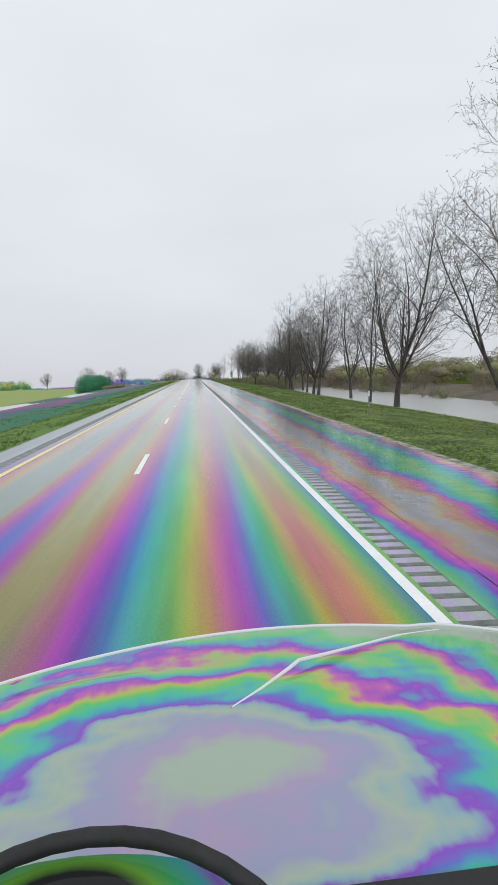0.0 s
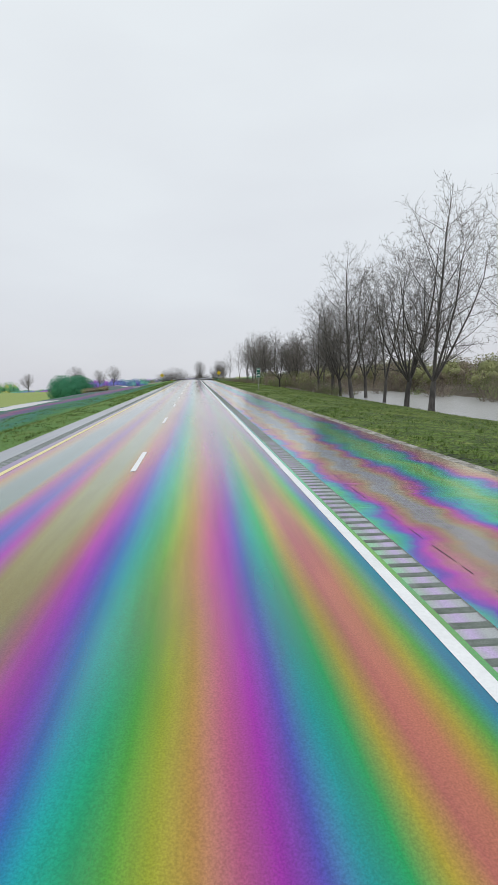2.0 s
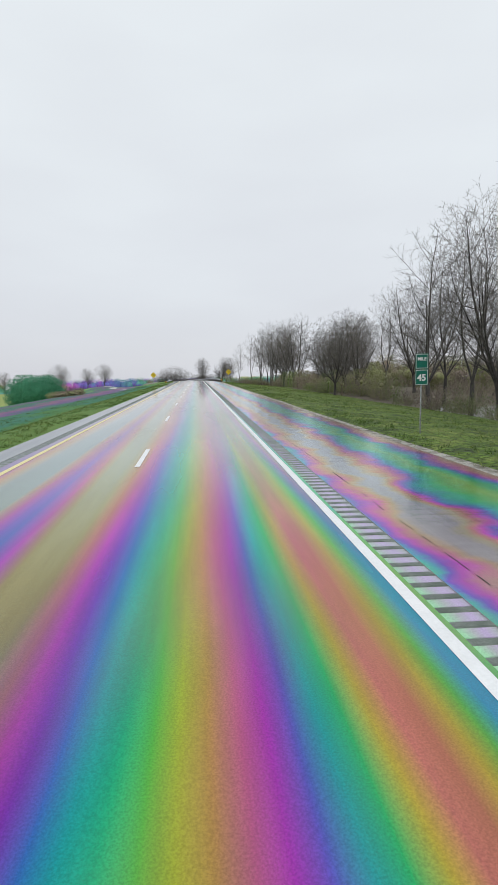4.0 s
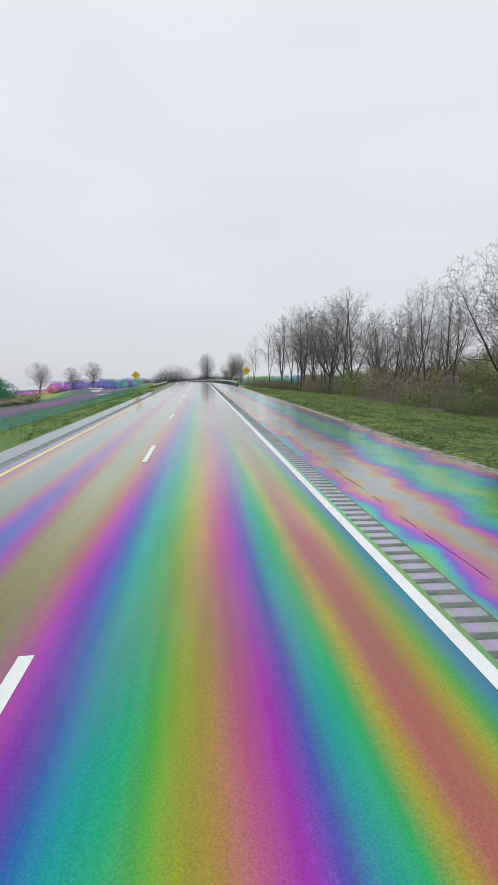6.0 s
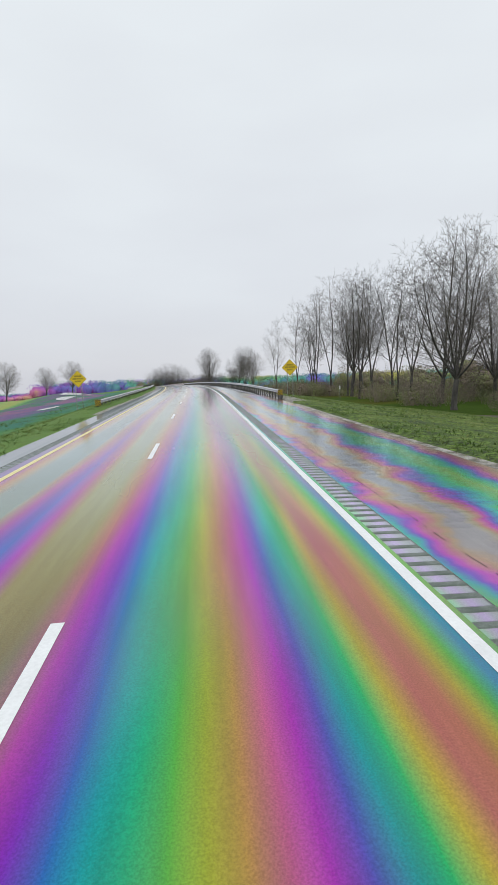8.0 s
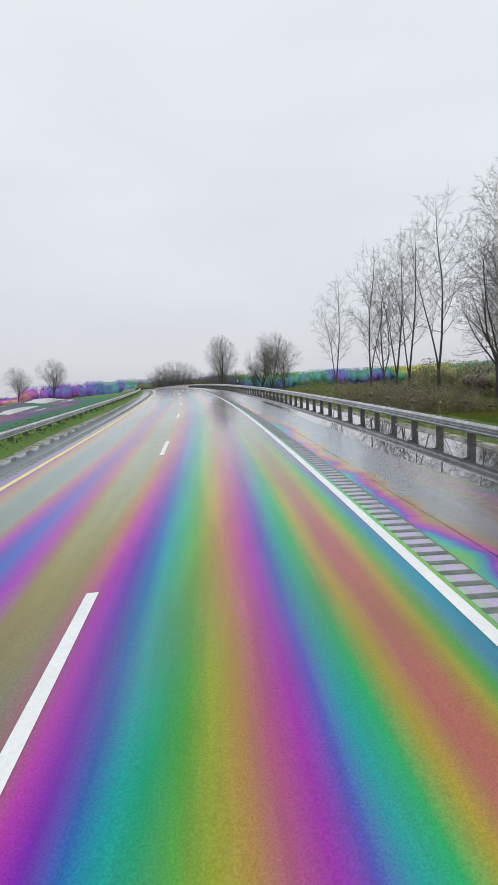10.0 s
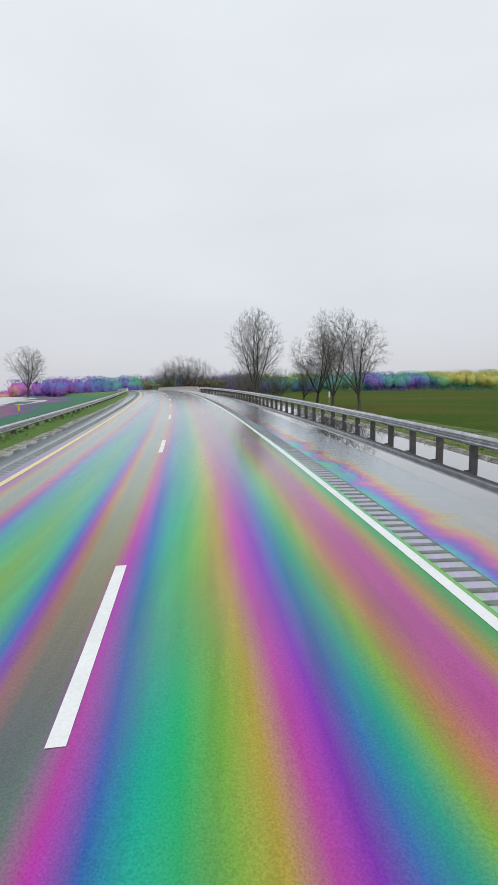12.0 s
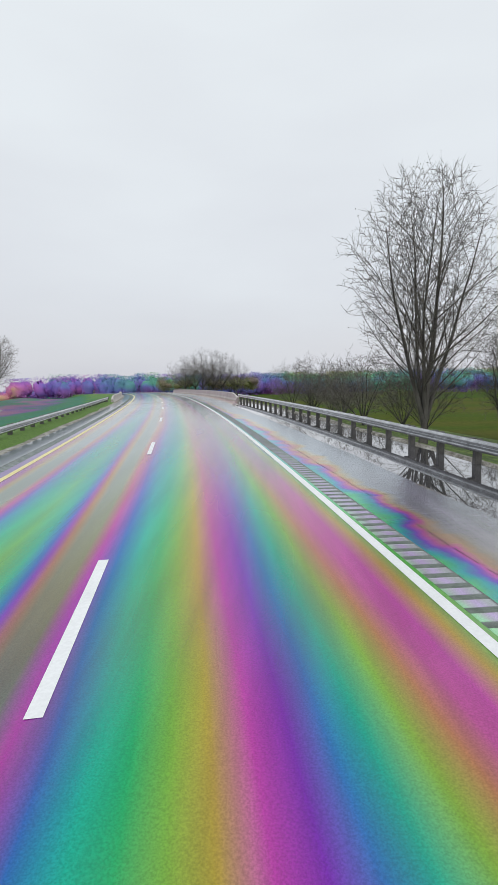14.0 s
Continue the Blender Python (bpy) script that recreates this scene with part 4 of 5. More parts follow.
        for b in range(n):
            f = 0.1 + 0.89 * (b + rnd.random()) / n
            a, way = at_path(line, f)
            turn += 2.4
            go = leave(way, turn, rnd.uniform(*rise))
            if a.z < (low + 0.1) * height:
                continue
            bl = min(room(a, go, wide * 1.3), ln * 0.4) * rnd.uniform(0.8, 1.02) + 0.5
            bough(a, go, bl, min(rr[int(f * 9)] * 0.45, 0.016 + bl * 0.009), 0.5)
    return [mesh_of("trunk", tv, tf, M_BARK, True), mesh_of("twigs", wv, wf, M_TWIG), mesh_of("buds", bv, bf, M_BUD)]


def tree_thing(meshes, label, m, group="", parts=("trunk", "twig_mass", "bud_mass")):
    root = tagged(new("tree"), label, "tree", group)
    root.matrix_world = m
    for nm, me in zip(parts, meshes):
        part(nm, me, root, kind="" if nm == "trunk" else "stuff")
    return root


KINDS = [grown_tree(27, 20.5, 0.16, 9, 7.8, 0.1, 0.68, 1.02, 0.3, 0.8, (0.55, 1.1), crook=0.07, curve=0.11), grown_tree(12, 23.5, 0.18, 5, 6.2, 0.12, 0.6, 1.0, 0.27, 0.62, (0.6, 1.2), crook=0.07, curve=0.1),
         grown_tree(13, 22.0, 0.14, 6, 7.0, 0.1, 0.6, 1.0, 0.29, 0.8, (0.6, 1.2), crook=0.07, curve=0.11), grown_tree(14, 22.5, 0.16, 3, 4.8, 0.13, 0.6, 1.02, 0.23, 0.5, (0.6, 1.2), crook=0.07, curve=0.1),
         grown_tree(15, 11.0, 0.16, 6, 4.8, 0.12, 0.58, 1.65, 0.2, 0.72, (0.5, 1.05), (0.25, 0.65, 0.0105), 0.4, 0.045, 0.09, 0.06), grown_tree(16, 12.6, 0.06, 6, 5.0, 0.05, 0.36, 1.5, 0.22, 0.34, (0.5, 0.85), (0.25, 0.6, 0.009), 0.3, 0.035, 0.035),
         grown_tree(17, 12.0, 0.05, 11, 7.6, 0.03, 0.5, 1.0, 0.2, 1.05, (0.5, 1.0), (0.5, 1.2, 0.014), 0.2, 0.05), grown_tree(18, 22.0, 0.14, 2, 4.2, 0.18, 0.6, 1.04, 0.2, 0.36, (0.6, 1.2), crook=0.06, curve=0.08),
         grown_tree(19, 15.5, 0.1, 6, 4.7, 0.16, 0.6, 1.55, 0.24, 0.46, (0.5, 1.05), (0.25, 0.7, 0.009), 0.4, 0.045, 0.09), grown_tree(20, 5.0, 0.04, 11, 3.1, 0.02, 0.5, 1.6, 0.06, 0.8, (0.4, 0.9), (0.25, 0.6, 0.008), 0.4, 0.035),
         grown_tree(28, 22.5, 0.1, 6, 5.8, 0.12, 0.8, 1.35, 0.26, 0.55, (0.5, 1.0), (0.3, 0.8, 0.012), 0.7, 0.05, curve=0.06)]
ROW = "tall bare tree with fresh buds on the bank beside the road"


def plant(kind, x, y, scale=1.0, turn=0.0, label=ROW, group="trees along the bank", z=None):
    """A tree at a place of the plan; the ground there gives its height."""
    if y <= BEND:
        s, u = y, x
    else:
        a = math.atan2(y - BEND, x + RADIUS)
        s, u = BEND + RADIUS * a, math.hypot(y - BEND, x + RADIUS) - RADIUS
    h = place(s, u, terrain(s, u)).z if z is None else z
    m = Matrix.Translation((x, y, h)) @ pose(0, 0, 0, 0, 0, turn) @ Matrix.Diagonal((scale, scale, scale, 1))
    return tree_thing(KINDS[kind], label, m, group)


rnd = random.Random(21)
for kind, x, y, sc in (
        (10, 23.7, 40.0, 1.3), (0, 23.5, 62.6, 1.02), (3, 24.1, 74.2, 0.95), (1, 25.0, 86.0, 0.9), (2, 22.3, 98.7, 1.0), (0, 23.4, 107.6, 1.0), (3, 23.9, 116.2, 0.95),
        (2, 22.6, 126.5, 1.05), (1, 26.0, 129.7, 0.9), (0, 24.2, 138.2, 0.95), (3, 23.6, 142.0, 0.95), (2, 23.0, 149.5, 0.9), (1, 27.5, 155.0, 0.8),
        (4, 18.5, 171.0, 0.98), (4, 25.0, 179.0, 1.15), (4, 24.4, 187.0, 1.35), (0, 34.0, 178.0, 0.9), (3, 36.0, 196.0, 0.9), (2, 40.0, 165.0, 0.8),
        (2, 23.2, 227.0, 0.8), (3, 32.0, 222.0, 0.8), (1, 34.0, 224.0, 0.75), (3, 38.0, 222.0, 0.85), (2, 44.0, 236.0, 0.9), (3, 33.0, 240.0, 0.75), (1, 37.0, 243.0, 0.75), (7, 35.0, 250.0, 0.8), (3, 42.0, 252.0, 0.8), (1, 46.0, 257.0, 0.8), (7, 40.0, 246.0, 0.75), (1, 49.0, 250.0, 0.78), (0, 22.9, 241.0, 0.92), (7, 28.0, 268.0, 0.9), (7, 25.6, 286.2, 0.92), (7, 29.6, 284.2, 1.0), (7, 24.6, 276.0, 0.9),
        (2, 30.7, 259.4, 1.07), (0, 40.0, 262.0, 0.95), (3, 31.5, 271.5, 1.0), (3, 32.0, 280.0, 1.05), (1, 26.0, 285.0, 0.95), (3, 31.0, 288.0, 1.1), (1, 28.5, 293.0, 1.05), (7, 27.0, 303.5, 1.2),
        (7, 16.3, 313.5, 0.8), (7, 25.5, 314.0, 1.1), (3, 27.5, 325.0, 0.95), (7, 24.5, 307.0, 1.05), (1, 33.0, 300.0, 1.0),
        (7, 21.3, 313.0, 1.0)):
    plant(kind, x, y, sc * (1.2 if 55 < y < 80 else 1.06 if y < 135 else 1.0), rnd.uniform(0, 360))
for kind, x, y, sc in ((5, 1.4, 361.5, 1.02), (4, 11.4, 367.8, 1.08), (8, 13.9, 367.9, 1.0), (4, 16.0, 360.0, 1.12), (4, 9.6, 370.0, 0.65)):
    plant(kind, x, y, sc, rnd.uniform(0, 360), "bare tree beyond the guard rail at the field edge", "trees beyond the rail")
for kind, x, y, sc in ((4, -65.0, 455.0, 1.45), (4, -72.0, 435.0, 1.2), (4, -88.0, 430.0, 1.6), (4, -118.0, 420.0, 1.2)):
    plant(kind, x, y, sc, rnd.uniform(0, 360), "round bare tree standing in the far meadow", "lone trees of the meadow")
for x, y, sc in ((-24.5, 560, 1.5), (-16.5, 562, 1.35), (-32.5, 564, 1.25), (-9.5, 568, 1.0), (-20.5, 570, 1.45), (-28.5, 568, 1.35)):
    plant(6, x, y, sc, 50 * sc, "broad bare tree of a clump behind the bridge", "trees behind the bridge", -8.2)


# ---------------- shrubs ----------------
def shrub_meshes(seed, r, h, stems, leaf, mat):
    rnd = random.Random(seed)
    wv, wf, bv, bf = [], [], [], []
    for _ in range(stems):
        w, q = rnd.random() * 6.283, math.sqrt(rnd.random())
        p = Vector((math.cos(w) * q * r * 0.6, math.sin(w) * q * r * 0.6, -0.1))
        st = shoot(rnd, p, Vector((math.cos(w) * 0.5 * q, math.sin(w) * 0.5 * q, 1)), h * rnd.uniform(0.6, 1.1), 4, 0.0, 0.16)
        tube(wv, wf, st, [0.02, 0.016, 0.012, 0.008, 0.004], 3)
        for _ in range(13):
            p2, d2 = at_path(st, rnd.uniform(0.15, 0.99))
            tw = shoot(rnd, p2, aside(rnd, d2, rnd.uniform(0.4, 1.1)), rnd.uniform(0.3, 0.9), 1, 0.02, 0.2)
            spike(wv, wf, tw[0], tw[1], 0.011)
            for _ in range(leaf):
                p3 = at_path(tw, rnd.random() * 0.98)[0] + Vector((rnd.gauss(0, .06), rnd.gauss(0, .06), rnd.gauss(0, .06)))
                a = Vector((rnd.gauss(0, 1), rnd.gauss(0, 1), rnd.gauss(0, 1))).normalized() * rnd.uniform(0.03, 0.085)
                b = a.cross(Vector((rnd.gauss(0, 1), rnd.gauss(0, 1), rnd.gauss(0, 1)))).normalized() * 0.03
                i = len(bv)
                bv.extend((p3 - a, p3 + b, p3 + a, p3 - b))
                bf.append((i, i + 1, i + 2, i + 3))
    return [mesh_of("stems", wv, wf, M_BRUSH), mesh_of("leaves", bv, bf, mat)]


SHRUBS = [shrub_meshes(31, 1.8, 2.6, 27, 3, M_BRUSH), shrub_meshes(32, 2.2, 2.2, 27, 4, M_LEAF), shrub_meshes(33, 1.6, 3.6, 25, 2, M_BRUSH), shrub_meshes(34, 2.0, 1.5, 27, 4, M_LEAF)]


def bush(kind, s, u, sc, label, z=None):
    root = tagged(new("shrub"), label, "shrub", "shrubs of the bank")
    root.matrix_world = Matrix.Translation(place(s, u, terrain(s, u) if z is None else z)) @ pose(0, 0, 0, 0, 0, random.Random(s).uniform(0, 360)) @ Matrix.Diagonal((sc, sc, sc, 1))
    for nm, me in zip(("stem_mass", "foliage"), SHRUBS[kind]):
        part(nm, me, root, kind="stuff")


rnd = random.Random(5)
DRY, GREEN = "dense tangled shrub of dry brush under the trees", "leafy green shrub at the foot of the trees"
for i in range(34):      # thicket under the trees
    k = rnd.choice((0, 1, 2, 2, 3, 0))
    s = rnd.uniform(135, 318)
    bush(k, s, rnd.uniform(20.5, 33) if s < 235 else rnd.uniform(23, 36), rnd.uniform(0.8, 1.3), DRY if k in (0, 2) else GREEN)
for i in range(28):      # taller brush behind it
    k = rnd.choice((0, 1, 2, 2))
    bush(k, rnd.uniform(150, 330), rnd.uniform(34, 52), rnd.uniform(1.3, 1.8), "tall brush closing the wood behind the road" if k != 1 else "tall green thicket closing the wood behind the road")
for i in range(56):      # far bank of the creek
    k = rnd.choice((0, 2, 2, 0, 1))
    bush(k, rnd.uniform(20, 178), rnd.uniform(36, 47), rnd.uniform(0.8, 1.3), "brown brush along the far bank of the flood" if k != 1 else "green shrub along the far bank of the flood")
for i in range(18):
    bush(rnd.choice((1, 3, 1, 0)), rnd.uniform(140, 206), rnd.uniform(19.5, 25), rnd.uniform(0.7, 1.1), "rounded green and brown shrub on the wooded bank")
for i in range(18):
    bush(rnd.choice((1, 0, 0, 3)), rnd.uniform(286, 318), rnd.uniform(17, 27), rnd.uniform(0.8, 1.3), "low olive shrub under the slender trees")
for i in range(9):
    q = rnd.uniform(372, 398)
    plant(9, place(q, 0).x + rnd.uniform(9.5, 17), place(q, 0).y, rnd.uniform(0.9, 1.25), rnd.uniform(0, 360), "dense grey-olive bush of fine twigs behind the guard rail", "bushes behind the rail")


# ---------------- far woods ----------------
def woodland(name, label, spots, mat, seed, leaf=1.1, dense=1.0, heart=0.7):
    """Many far crowns, each a cloud of small facets on a short trunk, as one mass."""
    rnd = random.Random(seed)
    verts, faces = [], []
    for p, r, h in spots:
        tube(verts, faces, [p, p + Vector((0, 0, h * 0.6))], [0.25, 0.1], 3)
        k0 = len(verts)
        for a in range(6):                      # the crown's leafy heart
            th = math.pi * (a + 0.5) / 6
            for q in range(8):
                w = 6.2832 * (q + 0.5 * (a % 2)) / 8
                k = heart * rnd.uniform(0.7, 1.15)
                verts.append(p + Vector((r * k * math.sin(th) * math.cos(w), r * k * math.sin(th) * math.sin(w), h * (0.52 + 0.46 * k * math.cos(th)))))
        for a in range(5):
            for q in range(8):
                faces.append((k0 + a * 8 + q, k0 + (a + 1) * 8 + q, k0 + (a + 1) * 8 + (q + 1) % 8, k0 + a * 8 + (q + 1) % 8))
        for _ in range(int((60 * r * h / 20 + 25) * dense)):
            w, v, q = rnd.random() * 6.283, rnd.random(), rnd.random() ** 0.3
            z = 0.1 + 0.84 * v
            wide = r * q * math.sqrt(max(0.02, 1 - ((z - 0.52) / 0.5) ** 2))
            c = p + Vector((math.cos(w) * wide, math.sin(w) * wide, z * h))
            out = Vector((math.cos(w) * wide / r, math.sin(w) * wide / r, (z - 0.4) * 1.2)) + Vector((rnd.gauss(0, 0.35), rnd.gauss(0, 0.35), rnd.gauss(0, 0.35)))
            a = out.cross(Vector((rnd.gauss(0, 1), rnd.gauss(0, 1), rnd.gauss(0, 1)))).normalized() * leaf * rnd.uniform(0.4, 1.0)
            b = out.normalized().cross(a).normalized() * leaf * rnd.uniform(0.3, 0.8)
            i = len(verts)
            verts.extend((c - a, c + b, c + a * 0.8))
            faces.append((i, i + 1, i + 2))
    me = mesh_of(name, verts, faces, mat)
    me.polygons.foreach_set("use_smooth", [len(f) == 4 for f in faces])
    return tagged(part(name, me), label, "woodland", kind="stuff")


rnd = random.Random(9)
spots = []
for i in range(760):
    x = rnd.uniform(-420, 330)
    y = 640 + rnd.uniform(-25, 60) - 0.12 * abs(x + 40) + (30 if x > 60 else 0)
    a = math.atan2(y - BEND, x + RADIUS)
    foot = min(-17.0, place(BEND + RADIUS * a, math.hypot(y - BEND, x + RADIUS) - RADIUS, terrain(640, -200 if x < 0 else 90)).z)
    tall = rnd.uniform(13.6, 16.2) - 17.0 - foot + (1.0 if x < -60 else 0.0)
    if -205 < x < -137:              # low scrub between two woods
        tall *= 0.45
    spots.append((Vector((x, y, foot)), rnd.uniform(4.5, 7.5), tall))
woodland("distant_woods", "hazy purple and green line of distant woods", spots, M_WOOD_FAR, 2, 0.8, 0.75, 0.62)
spots = [(place(265 + rnd.uniform(-7, 7), -52 + rnd.uniform(-6, 6), terrain(265, -52) - 1.2), rnd.uniform(3, 5), rnd.uniform(7, 12)) for _ in range(24)]
woodland("thicket", "rounded blue-green thicket in the median meadow", spots, M_TEAL_LEAF, 3, 0.34, 13.0, 0.55)
spots = []
for _ in range(26):
    s, u = 258 + rnd.uniform(-14, 14), -41 + rnd.uniform(-4, 4)
    spots.append((place(s, u, terrain(s, u) - 0.4), rnd.uniform(1.6, 2.6), rnd.uniform(1.4, 2.6)))
woodland("low_brush", "low olive and brown brush beside the thicket", spots, M_UNDER, 5, 0.22, 7.0, 0.5)
spots = [(Vector((rnd.uniform(-46, 0), 576 + rnd.uniform(-6, 10), -9.5)), rnd.uniform(3, 5), rnd.uniform(5, 8)) for _ in range(26)]
woodland("low_brush", "grey-green brush under the trees behind the bridge", spots, M_UNDER, 6, 0.4, 5.0, 0.5)
spots = []
for _ in range(120):
    s, u = rnd.uniform(120, 335), rnd.uniform(40, 64)
    spots.append((place(s, u, terrain(s, u) - 0.3), rnd.uniform(2, 4), rnd.uniform(3.5, 7)))
for _ in range(34):
    s, u = rnd.uniform(222, 300), rnd.uniform(46, 72)
    spots.append((place(s, u, terrain(s, u) - 0.3), rnd.uniform(3, 5), rnd.uniform(6, 10)))
bank = []
for _ in range(64):
    s = rnd.uniform(160, 318)
    u = (20.3 if s < 232 else 24.0) + 5.5 * rnd.random()
    bank.append((place(s, u, terrain(s, u) - 0.3), rnd.uniform(1.3, 2.5), rnd.uniform(2.0, 5.2) * (1.0 if s < 232 else 0.7)))
woodland("bank_brush", "tangled olive and brown brush along the wooded bank", bank[:44], M_UNDER, 8, 0.15, 22.0, 0.15)
hedge = []
for _ in range(34):
    s, u = rnd.uniform(285, 311), rnd.uniform(14, 25)
    hedge.append((place(s, u, terrain(s, u) - 0.3), rnd.uniform(1.2, 2.2), rnd.uniform(1.8, 3.6)))
woodland("low_brush", "olive and brown brush at the edge of the field", hedge, M_UNDER, 10, 0.13, 20.0, 0.15)
woodland("leafy_brush", "fresh green brush among the bank's bare twigs", bank[44:], M_LEAF, 9, 0.14, 20.0, 0.15)
for _ in range(60):
    s, u = rnd.uniform(20, 190), rnd.uniform(49, 74)
    spots.append((place(s, u, terrain(s, u) - 0.3), rnd.uniform(2.5, 4.5), rnd.uniform(4.5, 8)))
woodland("undergrowth", "brown and olive undergrowth deep in the wood", spots, M_UNDER, 7, 0.3, 8.0, 0.5)


# ---------------- the truck's front, standing at the start of the drive ----------------
def film_paint(name, base, lo, hi, scale, rough, ior=2.6, film=1.6):
    """Glossy paint under a film of uneven thickness (lo to hi nanometres)."""
    m, n, l, b = material(name)
    b.inputs["Base Color"].default_value = (*base, 1)
    b.inputs["IOR"].default_value, b.inputs["Thin Film IOR"].default_value = ior, film
    w = noise_node(n, l, scale, 2.0, "Object", (1, 1.6, 1), 0.4)
    rng = n.new("ShaderNodeMapRange")
    rng.inputs["From Min"].default_value, rng.inputs["From Max"].default_value = 0.3, 0.7
    rng.inputs["To Min"].default_value, rng.inputs["To Max"].default_value = lo, hi
    l.new(w.outputs["Fac"], rng.inputs["Value"])
    l.new(rng.outputs["Result"], b.inputs["Thin Film Thickness"])
    drops = noise_node(n, l, 160.0, 2.0)
    bp = n.new("ShaderNodeBump")
    bp.inputs["Strength"].default_value, bp.inputs["Distance"].default_value = 0.03, 0.002
    l.new(drops.outputs["Fac"], bp.inputs["Height"])
    l.new(bp.outputs["Normal"], b.inputs["Normal"])
    b.inputs["Roughness"].default_value = rough
    return m


def sheen_rings(name, centre, radii, stops, ragged=0.5, fine=0.1):
    """Rainbow sheen put into the base colour: rings of colour round a pale middle, with a ragged course, under clear
    lacquer.
    """
    m, n, l, b = material(name)
    co, mp, ln = n.new("ShaderNodeTexCoord"), n.new("ShaderNodeMapping"), n.new("ShaderNodeVectorMath")
    ln.operation = "LENGTH"
    mp.inputs["Scale"].default_value = (1 / radii[0], 1 / radii[1], 0)
    mp.inputs["Location"].default_value = (-centre[0] / radii[0], -centre[1] / radii[1], 0)
    l.new(co.outputs["Object"], mp.inputs["Vector"])
    l.new(mp.outputs["Vector"], ln.inputs[0])
    last = ln.outputs["Value"]
    for sc, amount, way in ((1.7, ragged * 2, (1, 1.7, 1)), (14.0, fine * 2, (1, 0.25, 1))):
        w, add = noise_node(n, l, sc, 3.0, "Object", way), n.new("ShaderNodeMath")
        add.operation = "MULTIPLY_ADD"
        add.inputs[1].default_value = amount
        l.new(w.outputs["Fac"], add.inputs[0])
        l.new(last, add.inputs[2])
        last = add.outputs["Value"]
    rng = n.new("ShaderNodeMapRange")
    rng.inputs["From Min"].default_value, rng.inputs["From Max"].default_value = ragged + fine, ragged + fine + 2.8
    l.new(last, rng.inputs["Value"])
    r = ramp_node(n, [(p / 2.8, c) for p, c in stops])
    l.new(rng.outputs["Result"], r.inputs["Fac"])
    l.new(r.outputs["Color"], b.inputs["Base Color"])
    drops, bp = noise_node(n, l, 160.0, 2.0), n.new("ShaderNodeBump")
    bp.inputs["Strength"].default_value, bp.inputs["Distance"].default_value = 0.03, 0.002
    l.new(drops.outputs["Fac"], bp.inputs["Height"])
    l.new(bp.outputs["Normal"], b.inputs["Normal"])
    b.inputs["Roughness"].default_value, b.inputs["Specular IOR Level"].default_value = 0.3, 0.0
    b.inputs["Coat Weight"].default_value, b.inputs["Coat IOR"].default_value, b.inputs["Coat Roughness"].default_value = 1.0, 1.25, 0.04
    return m


GRV, LGR, VIO = (0.40, 0.32, 0.48), (0.38, 0.46, 0.37), (0.25, 0.08, 0.53)
# the hood's rainbow reflections, painted as rings of base colour
M_HOOD = sheen_rings("painted_sheen_hood", (-0.36, 1.2), (0.58, 0.36), [(0.0, LGR), (0.3, LGR), (0.5, GRV), (0.72, (0.32, 0.34, 0.48)), (0.9, LGR), (1.02, (0.26, 0.40, 0.45)), (1.1, VIO), (1.2, (0.13, 0.18, 0.53)), (1.32, (0.07, 0.45, 0.40)),
                                                                 (1.48, (0.13, 0.53, 0.16)), (1.6, (0.45, 0.48, 0.11)), (1.68, (0.53, 0.13, 0.40)), (1.78, VIO), (1.88, (0.08, 0.40, 0.45)), (2.0, (0.16, 0.53, 0.18)), (2.12, (0.40, 0.45, 0.18)), (2.22, (0.53, 0.13, 0.40)), (2.32, VIO), (2.45, (0.08, 0.40, 0.45)), (2.6, (0.16, 0.53, 0.18)), (2.8, LGR)], 0.75, 0.12)
# bands of reflected colour painted into the dark cover's base colour
M_COWL = sheen_rings("painted_sheen_cover", (-0.56, 0.6), (0.2, 0.12), [(0.0, 0.015), (0.55, 0.02), (0.7, (0.12, 0.3, 0.04)), (0.85, (0.05, 0.32, 0.1)), (1.05, (0.03, 0.3, 0.3)), (1.2, (0.2, 0.08, 0.4)), (1.35, (0.04, 0.3, 0.28)), (1.55, (0.05, 0.32, 0.1)), (1.75, (0.3, 0.27, 0.04)), (1.9, 0.02)], 0.1, 0.03)
M_LIP = film_paint("white_edge_highlight", (0.75, 0.76, 0.77), 100, 140, 2.0, 0.12, 1.5, 1.3)
M_DASH = surface("black_dashboard", [(0.3, 0.008), (0.7, 0.016)], 6.0, 0.6, 200, 0.2, 0.001)
M_RUBBER = surface("black_rubber", [(0.3, 0.012), (0.7, 0.025)], 6.0, 0.7, 60, 0.3, 0.004)
M_LAMP, _n, _l, _b = material("headlamp_glass")
_b.inputs["Base Color"].default_value = (0.85, 0.87, 0.9, 1)
_b.inputs["Roughness"].default_value, _b.inputs["Transmission Weight"].default_value = 0.05, 0.6


